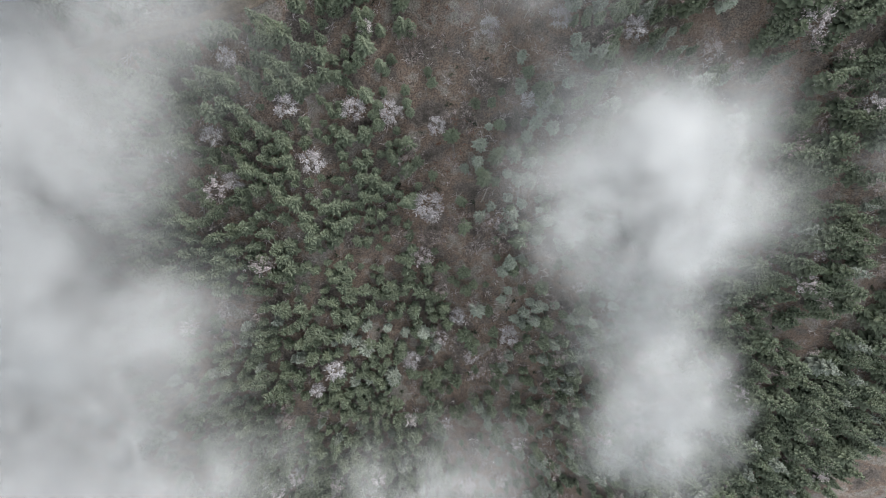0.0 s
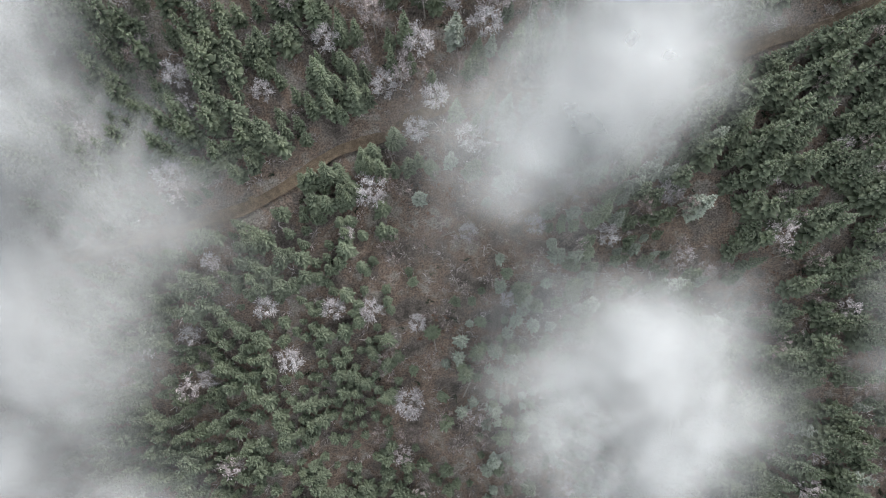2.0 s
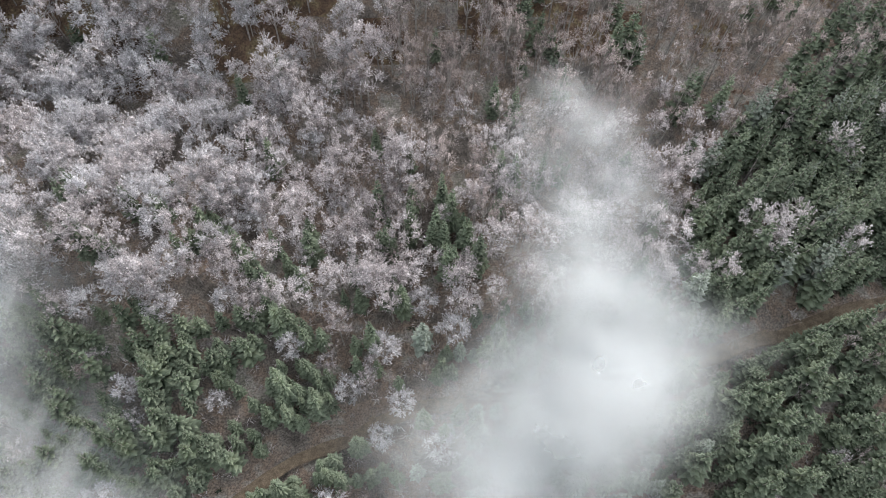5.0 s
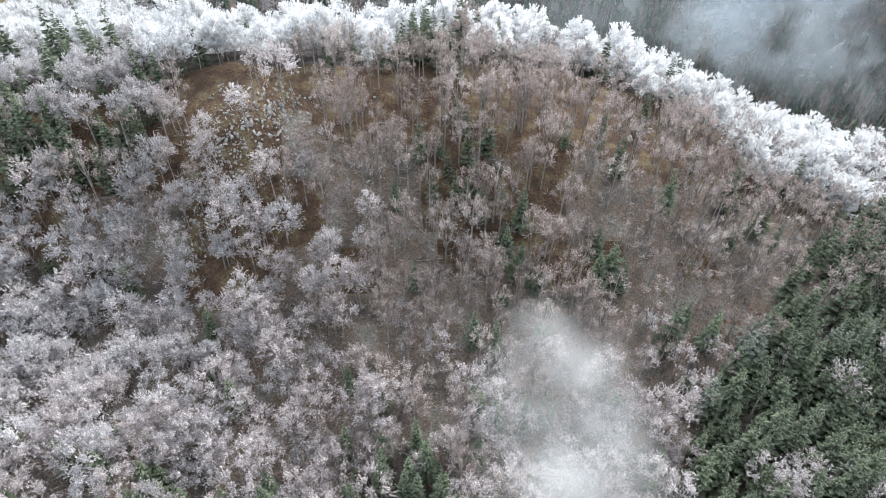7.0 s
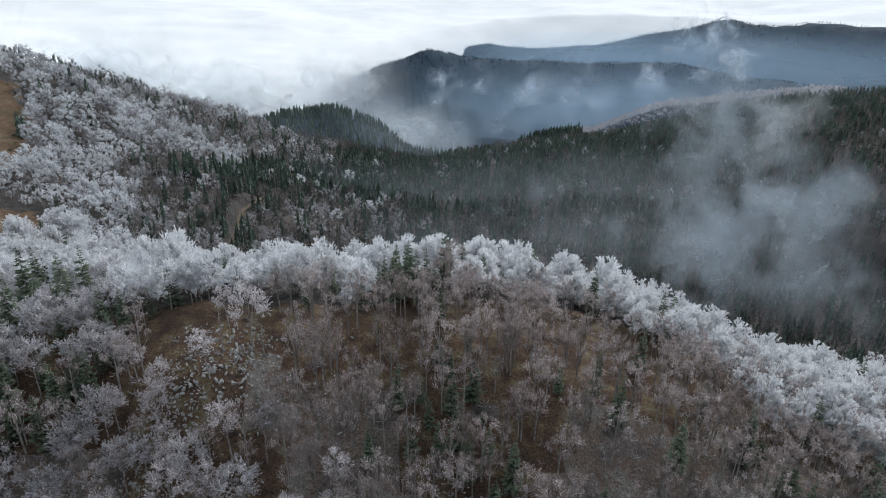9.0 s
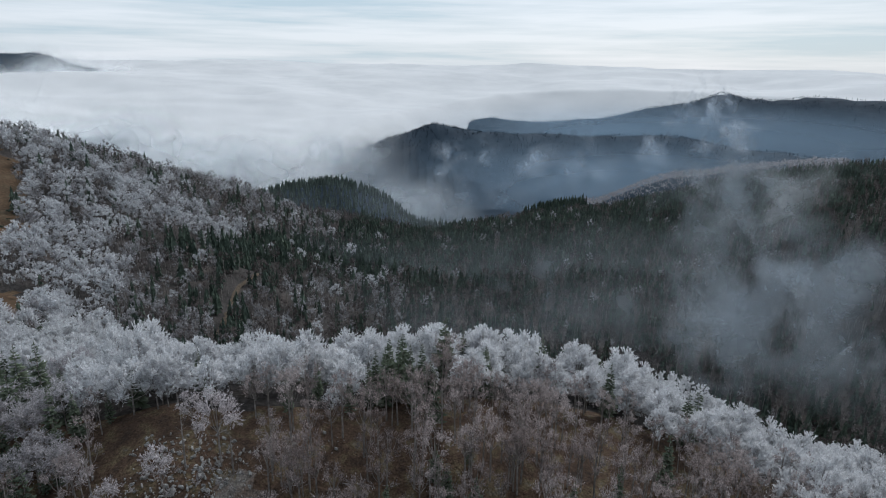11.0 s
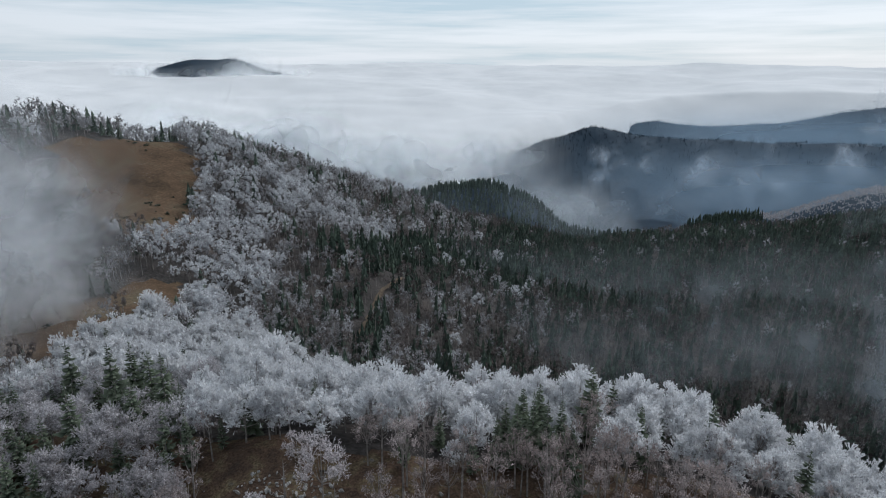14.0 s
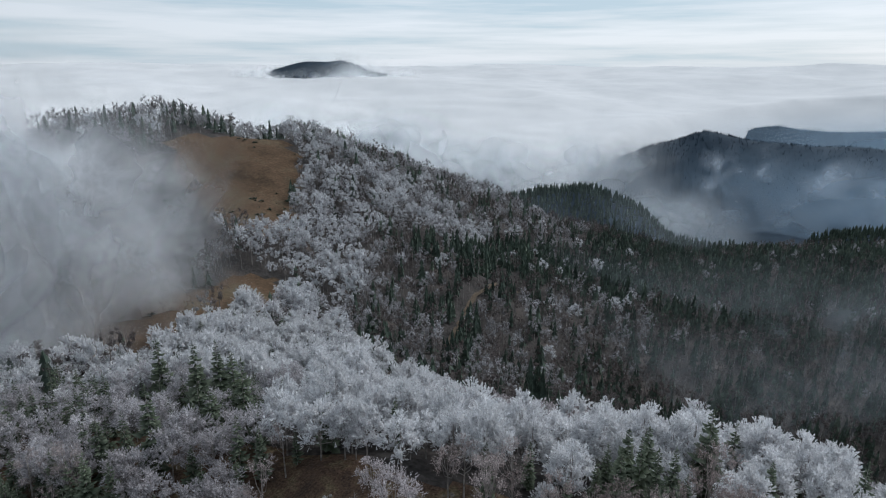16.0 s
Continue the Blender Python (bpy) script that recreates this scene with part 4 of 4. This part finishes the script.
# ---------------------------------------------------------------- mist, low cloud and haze
def mist(name, label, centre, radii, sheets, size, mat, seed, tilt=0.33, face=(0, -0.45, 0.9)):
    """A bank of mist: soft see-through sheets at all angles, scattered through an ellipsoid."""
    r = np.random.default_rng(seed)
    ring = 14
    vs, fs, uv, o = [], [], [], 0
    for _ in range(sheets):
        p = r.normal(0, 1, 3)
        p = np.clip(p, -1.9, 1.9) * 0.62 * np.array(radii) + np.array(centre)
        nrm = r.normal(0, tilt, 3) + np.array(face)
        nrm /= np.linalg.norm(nrm)
        a = np.cross(nrm, (0.3, 0.9, 0.2))
        a /= np.linalg.norm(a)
        b = np.cross(nrm, a)
        s = size * r.uniform(0.55, 1.55)
        st = r.uniform(0.7, 1.3)
        vs.append(p[None]), uv.append(np.zeros((1, 2)))
        w = np.arange(ring) * 2 * math.pi / ring
        for k in (0.5, 1.0):
            bulge = nrm[None] * (r.normal(0, 0.12, ring) * s * k)[:, None]
            vs.append(p + (np.cos(w)[:, None] * a * s * st + np.sin(w)[:, None] * b * s / st) * k + bulge)
            uv.append(np.stack([np.cos(w), np.sin(w)], 1) * k)
        i = np.arange(ring)
        j = (i + 1) % ring
        z = np.full(ring, o)
        fs.append(np.stack([z, o + 1 + i, o + 1 + j], 1))
        fs.append(np.stack([o + 1 + i, o + 1 + ring + i, o + 1 + ring + j], 1))
        fs.append(np.stack([o + 1 + i, o + 1 + ring + j, o + 1 + j], 1))
        o += 1 + 2 * ring
    return tagged(mesh_object(name, np.concatenate(vs), np.concatenate(fs), [mat], uvs=np.concatenate(uv), smooth=True), label, "mist", kind="stuff")


UP, SOUTH = (0, -0.45, 0.9), (0.1, -0.9, 0.4)
BANKS = (
    # centre, radii, sheets, sheet size, material, the way its sheets face
    ((-97, 60, 67), (32, 44, 9), 110, 28, M_FOG, UP),
    ((-102, -14, 45), (30, 28, 9), 90, 27, M_FOG, UP),
    ((-120, 24, 55), (24, 30, 9), 30, 34, M_FOG, UP),
    ((-104, -62, 28), (30, 18, 8), 40, 28, M_FOG, UP),
    ((-96, 104, 86), (18, 30, 8), 40, 24, M_FOG, UP),
    ((54, 8, 52), (19, 20, 7), 100, 18, M_FOG, UP),
    ((57, -34, 38), (11, 24, 7), 36, 18, M_FOG, UP),
    ((62, -64, 25), (14, 16, 7), 20, 18, M_FOG, UP),
    ((55, 80, 84), (13, 16, 7), 58, 15, M_FOG, UP),
    ((38, 62, 74), (16, 11, 6), 24, 17, M_FOG, UP),
    ((56, 116, 94), (9, 22, 7), 26, 13, M_FOG, UP),
    ((126, 10, 55), (8, 14, 5), 14, 17, M_FOG, UP),
    ((-20, -74, 20), (40, 12, 6), 10, 22, M_FOG, UP),
    ((-84, 92, 86), (12, 24, 7), 46, 20, M_FOG, UP),
    ((-242, 318, 112), (54, 40, 42), 150, 46, M_BANK, SOUTH),
    ((-285, 326, 118), (50, 40, 40), 50, 50, M_BANK, SOUTH),
    ((-190, 292, 78), (34, 22, 12), 26, 32, M_BANK, SOUTH),
    ((310, 480, 52), (40, 50, 30), 84, 34, M_WISP, SOUTH),
    ((305, 470, 18), (50, 46, 16), 34, 40, M_WISP, SOUTH),
    ((180, 560, 8), (100, 60, 25), 10, 36, M_WISP, SOUTH),
    ((360, 620, 88), (60, 60, 20), 30, 46, M_WISP, SOUTH),
)
for n, (c, rad, sheets, size, mat, face) in enumerate(BANKS):
    mist("mist_bank", "drifting bank of white mist over the trees", c, rad, sheets, size, mat, 100 + n, tilt=0.33 if face == UP else 0.2, face=face)

# steam-like wisps on the far slopes, and cloud lapping round the end of the blue ridge
for n, (c, rad, sheets, size) in enumerate((
        ((190, 1800, -60), (34, 30, 55), 30, 42), ((420, 1780, -50), (42, 30, 50), 26, 40), ((560, 1800, -30), (30, 30, 45), 20, 36),
        ((760, 1750, -20), (45, 30, 50), 30, 44), ((980, 1800, 20), (70, 40, 60), 40, 55), ((300, 1850, -40), (24, 20, 34), 14, 32),
        ((1150, 2300, 60), (90, 60, 70), 30, 80), ((640, 1700, -90), (240, 60, 20), 30, 70), ((330, 1640, -110), (200, 60, 20), 24, 70))):
    mist("mist_wisp", "wisp of mist rising from the wooded mountainside", c, rad, sheets, size, M_STEAM, 200 + n, face=SOUTH)
for n, (c, rad, sheets, size) in enumerate((((-80, 1780, -55), (95, 60, 45), 34, 90), ((-330, 1600, -60), (220, 80, 40), 50, 110), ((30, 1560, -135), (110, 60, 20), 20, 80), ((95, 1290, -78), (70, 50, 26), 18, 70), ((-700, 1500, -20), (260, 80, 50), 50, 130), ((-1950, 3640, 96), (420, 90, 34), 40, 150), ((-1620, 3760, 96), (200, 90, 34), 16, 130), ((-2190, 3560, 122), (190, 50, 16), 50, 56), ((-1900, 3600, 110), (170, 50, 14), 40, 50), ((-2400, 3480, 140), (100, 40, 20), 30, 60))):
    mist("low_cloud", "white low cloud lapping round the mountain's foot", c, rad, sheets, size, M_LOW_CLOUD, 240 + n, tilt=0.16, face=SOUTH)


def cloud_sea():
    """Tops of the low cloud that fills the plain, billowed, rising towards the horizon."""
    n = 170
    a, d = np.meshgrid(np.linspace(radians(-58), radians(62), n), 1500 * (4850 / 1500) ** np.linspace(0, 1, n))
    x, y = np.sin(a) * d, np.cos(a) * d
    edge = np.interp(np.degrees(a), (-60, -12, -4, 3, 12, 62), (1500, 1500, 1900, 2700, 3300, 3400))
    z = np.interp(d, (1500, 2200, 3200, 4400, 4850), (-95, -40, 45, 160, 214))
    z = z + (vnoise(x, y, 520, 91) - 0.5) * 46 + (vnoise(x, y, 210, 92) - 0.5) * 18 + (vnoise(x, y, 90, 93) - 0.5) * 5
    z = z - 160 * np.clip((edge + 250 - d) / 500, 0, 1)
    return tagged(mesh_object("cloud_sea", np.stack([x, y, z], -1).reshape(-1, 3), grid_faces(n, n), [M_CLOUD], smooth=True),
                  "sea of white low cloud filling the plain", "cloud", kind="structure")


cloud_sea()


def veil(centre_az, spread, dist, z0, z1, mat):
    """A tinted see-through sheet across the view at one distance, standing in for haze."""
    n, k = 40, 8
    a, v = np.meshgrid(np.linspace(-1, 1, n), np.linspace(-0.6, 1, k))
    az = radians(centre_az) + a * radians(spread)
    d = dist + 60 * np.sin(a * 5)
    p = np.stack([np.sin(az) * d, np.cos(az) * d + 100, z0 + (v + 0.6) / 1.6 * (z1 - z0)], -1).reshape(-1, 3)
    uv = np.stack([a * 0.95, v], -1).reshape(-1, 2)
    return tagged(mesh_object("haze", p, grid_faces(n, k), [mat], uvs=uv, smooth=True), "tinted sheet standing in for haze before the mountains", "haze", kind="stuff")


# blue sheets colour the far slopes as haze would; paler ones lighten the valley
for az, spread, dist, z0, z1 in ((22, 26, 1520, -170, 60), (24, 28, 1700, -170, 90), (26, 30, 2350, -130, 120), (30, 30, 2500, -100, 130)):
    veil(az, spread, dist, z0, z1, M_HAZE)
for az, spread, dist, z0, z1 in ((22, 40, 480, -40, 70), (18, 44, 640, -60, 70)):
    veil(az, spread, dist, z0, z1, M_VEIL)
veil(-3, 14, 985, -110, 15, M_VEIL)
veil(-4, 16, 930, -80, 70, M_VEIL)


# ---------------------------------------------------------------- rock face, fallen timber, undergrowth
def part(name, bm_mesh, mat, parent, label=""):
    ob = new(name, bm_mesh)
    if mat:
        bm_mesh.materials.clear()
        bm_mesh.materials.append(mat)
    ob.parent = parent
    if label:
        tagged(ob, label)
    return ob


def stone_mesh(r):
    """A broken limestone block, about a metre across."""
    bm = bmesh.new()
    bmesh.ops.create_icosphere(bm, subdivisions=1, radius=0.5)
    for v in bm.verts:
        d = v.co.normalized()
        cut = min(0.5, 0.28 + 0.25 * abs(d.x) + 0.12 * r.random())
        v.co = Vector((d.x * cut * 1.3, d.y * cut * 0.9, d.z * cut)) + Vector((r.uniform(-.07, .07), r.uniform(-.07, .07), r.uniform(-.07, .07)))
    me = bpy.data.meshes.new("stone")
    bm.to_mesh(me)
    bm.free()
    me.materials.append(M_ROCK)
    return me


stone_rng = random.Random(3)
STONES = [stone_mesh(stone_rng) for _ in range(8)]


def outcrop(cx, cy, rx, ry, count, big, seed):
    r = random.Random(seed)
    root = tagged(new("rock_outcrop"), "broken pale limestone outcrop with brown grass", "rock")
    root.location = (cx, cy, float(height(cx, cy)))
    for _ in range(count):
        a, q = r.uniform(0, 6.283), r.random() ** 0.6
        x, y = cx + math.cos(a) * rx * q + r.gauss(0, 0.6), cy + math.sin(a) * ry * q + r.gauss(0, 0.6)
        s = big * (0.35 + 1.1 * r.random() ** 2.5)
        ob = new("stone", r.choice(STONES))
        ob.parent = root
        z = float(height(x, y)) + 0.12 * s
        ob.matrix_basis = Matrix.LocRotScale(Vector((x, y, z)) - root.location, Euler((r.uniform(-.5, .5), r.uniform(-.5, .5), r.uniform(0, 6.3))), Vector((s, s * r.uniform(.6, 1), s * r.uniform(.7, 1.9))))
    return root


outcrop(-15, 198, 10, 12, 295, 0.9, 1)
outcrop(-24, 188, 9, 10, 280, 0.85, 2)
outcrop(-5, 197, 7, 11, 260, 0.8, 8)
outcrop(-30, 178, 6, 9, 130, 0.8, 9)
outcrop(-12, 210, 15, 4, 110, 0.8, 3)
outcrop(12, 214, 8, 3, 26, 0.8, 4)
outcrop(20, 196, 6, 8, 40, 0.9, 5)
outcrop(-60, 160, 8, 9, 40, 0.9, 6)
outcrop(18, 160, 7, 10, 30, 0.8, 7)


def fallen(name, label, x, y, length, turn, thick, lift=0.0, pitch=0.0):
    """A trunk lying on the slope, with the stubs of its branches."""
    r = random.Random(int(x * 7 + y * 13))
    root = tagged(new(name), label, "log")
    path = [np.array((0.06 * math.sin(k), k * length / 6 - length / 2, 0)) for k in range(7)]
    v, f = tube(path, [thick * (1 - 0.11 * k) for k in range(7)], 6)
    mesh_object("trunk", v, f, [M_BARK], parent=root)
    for k in range(6):
        p = path[2 + k % 5]
        a = r.uniform(0, 3.14)
        end = p + np.array((math.cos(a) * 0.9, r.uniform(0.1, 0.5), abs(math.sin(a)) * 0.9))
        v, f = tube([p, end], (thick * 0.3, 0.02), 4)
        mesh_object("branch_stub", v, f, [M_BARK], parent=root)
    c, s = math.cos(radians(turn)), math.sin(radians(turn))
    z0, z1 = float(height(x - s * length / 2, y + c * length / 2)), float(height(x + s * length / 2, y - c * length / 2))
    tilt = math.atan2(z0 - z1, length) + pitch
    root.matrix_basis = Matrix.LocRotScale(Vector((x, y, (z0 + z1) / 2 + thick * 0.6 + lift)), Euler((tilt, 0, radians(turn))), None)


for x, y, length, turn in ((8, 26, 7, 4), (-20, 30, 8, 50), (-9, 106, 9, 62), (-4, 110, 6, -80), (20, 55, 5, 35), (27, 47, 5, 60), (14, 53, 4, 100),
                           (32, 173, 8, -85), (11, 66, 4, 70), (36, 34, 5, 65), (2, -14, 6, 20), (16, 12, 5, -30), (-24, -6, 7, 120), (88, 36, 6, 15), (-30, 120, 8, 30)):
    fallen("fallen_trunk", "fallen pale trunk lying on the slope", x, y, length, turn, 0.22)


def snag(x, y, tall, seed):
    """A dead standing trunk with bare stubs."""
    r = random.Random(seed)
    root = tagged(new("dead_tree"), "dead standing trunk with short bare limbs", "dead tree", "dead trees of the slope")
    root.location = (x, y, float(height(x, y)) - 0.2)
    lean = np.array((r.uniform(-.06, .06), r.uniform(-.06, .06), 1.0))
    v, f = tube([lean * h for h in (-0.5, tall * 0.4, tall * 0.8, tall)], (0.24, 0.19, 0.11, 0.03), 6)
    mesh_object("trunk", v, f, [M_BARK], parent=root)
    for k in range(14):
        h, a = tall * r.uniform(0.3, 0.95), r.uniform(0, 6.28)
        ln = (tall - h) * 0.28 + 0.4
        s = lean * h
        v, f = tube([s, s + np.array((math.cos(a) * ln, math.sin(a) * ln, ln * r.uniform(-0.1, 0.7)))], (0.06, 0.015), 3)
        mesh_object("limb", v, f, [M_BARK], parent=root)


snag_rng = random.Random(9)
for k in range(46):
    x, y = snag_rng.uniform(-40, 120), snag_rng.uniform(120, 208)
    snag(x, y, snag_rng.uniform(7, 13), k)


def bushes(name, label, x, y, r, size, twigs, breadth, mat):
    """Low twiggy growth, past counting, as one mesh."""
    shapes = []
    for _ in range(4):
        d = r.normal(0, 1, (twigs, 3))
        d[:, 2] = np.abs(d[:, 2]) * 0.8 + 0.15
        d /= np.linalg.norm(d, axis=1)[:, None]
        side = np.cross(d, r.normal(0, 1, (twigs, 3)))
        side /= np.linalg.norm(side, axis=1)[:, None]
        root = d * r.uniform(0, 0.5, (twigs, 1)) + r.normal(0, 0.12, (twigs, 3)) * (1, 1, 0.2)
        v = np.zeros((twigs * 3, 3))
        v[0::3], v[1::3], v[2::3] = root + side * breadth * 0.5, root - side * breadth * 0.5, root + d * r.uniform(0.35, 0.9, (twigs, 1))
        shapes.append((v, np.arange(twigs * 3).reshape(-1, 3)))
    p = np.stack([x, y, height(x, y) - 0.05], 1)
    n = len(p)
    v, f = batch(p, r.integers(0, 4, n), shapes, r.uniform(0, 6.28, n), size, r.uniform(0.7, 1.2, n))
    return tagged(mesh_object(name, v, f, [mat]), label, "undergrowth", kind="stuff")


sx, sy, sr = scatter(-70, 150, -85, 205, 2.7, 301)
su, sn, sn2 = sr.uniform(0, 1, sx.size), vnoise(sx, sy, 12, 303), vnoise(sx, sy, 20, 304)
clear = (road_distance(sx, sy) > 2.6)
rust = (blob(sx, sy, 10, 62, 9, 12) + blob(sx, sy, 8, 26, 7, 9) + blob(sx, sy, 95, 33, 12, 14) + blob(sx, sy, 112, 150, 9, 14) + blob(sx, sy, -20, 212, 20, 6)) > 0.45
sel = clear & rust & (su < 0.85)
bushes("bracken", "rusty brown bracken on the clearing", sx[sel], sy[sel], sr, sr.uniform(0.6, 1.2, sel.sum()), 18, 0.24, M_BRACKEN)
sel = clear & ~rust & (su < 0.5) & (sn > 0.28)
bushes("shrubs", "low grey leafless shrubs among the trees", sx[sel], sy[sel], sr, sr.uniform(0.9, 2.3, sel.sum()), 22, 0.11, M_SHRUB)
sel = clear & (su > 0.90) & (sn2 > 0.4) & (sy < 105)
bushes("green_undergrowth", "low green undergrowth on the clearing", sx[sel], sy[sel], sr, sr.uniform(0.7, 1.7, sel.sum()), 24, 0.24, M_SPRUCE)
mx_, my_, mr_ = scatter(-360, -135, 255, 620, 8, 305)
sel = in_meadow(mx_, my_) & (vnoise(mx_, my_, 34, 306) > 0.60) & (mr_.uniform(0, 1, mx_.size) < 0.45)
bushes("meadow_shrubs", "dark shrubs scattered over the brown meadow", mx_[sel], my_[sel], mr_, mr_.uniform(0.8, 2.4, sel.sum()), 26, 0.3, M_SPRUCE_FAR)


# ---------------------------------------------------------------- bench on the brow
M_WOOD = material("weathered_wood", [(0.3, (0.05, 0.04, 0.033)), (0.7, (0.12, 0.10, 0.085))], scale=3.0, bump=0.3, bump_scale=12)


def box_mesh(sx, sy, sz):
    bm = bmesh.new()
    bmesh.ops.create_cube(bm, size=1)
    bmesh.ops.scale(bm, vec=(sx, sy, sz), verts=bm.verts)
    bmesh.ops.bevel(bm, geom=bm.edges[:], offset=0.02, segments=1, affect="EDGES")
    me = bpy.data.meshes.new("board")
    bm.to_mesh(me)
    bm.free()
    return me


bench = tagged(new("bench"), "dark weathered wooden bench on the brow", "bench")
bench.matrix_basis = pose(-9.5, 216, float(height(-9.5, 216)), 0, 0, 8)
for k in range(3):
    part("seat_board", box_mesh(2.0, 0.16, 0.06), M_WOOD, bench).location = (0, -0.2 + 0.2 * k, 0.46)
for k in range(2):
    ob = part("back_board", box_mesh(2.0, 0.05, 0.16), M_WOOD, bench)
    ob.location, ob.rotation_euler = (0, -0.32 - 0.04 * k, 0.66 + 0.22 * k), (radians(-12), 0, 0)
for x in (-0.8, 0.8):
    part("leg", box_mesh(0.12, 0.5, 0.9), M_WOOD, bench).location = (x, -0.05, 0.02)
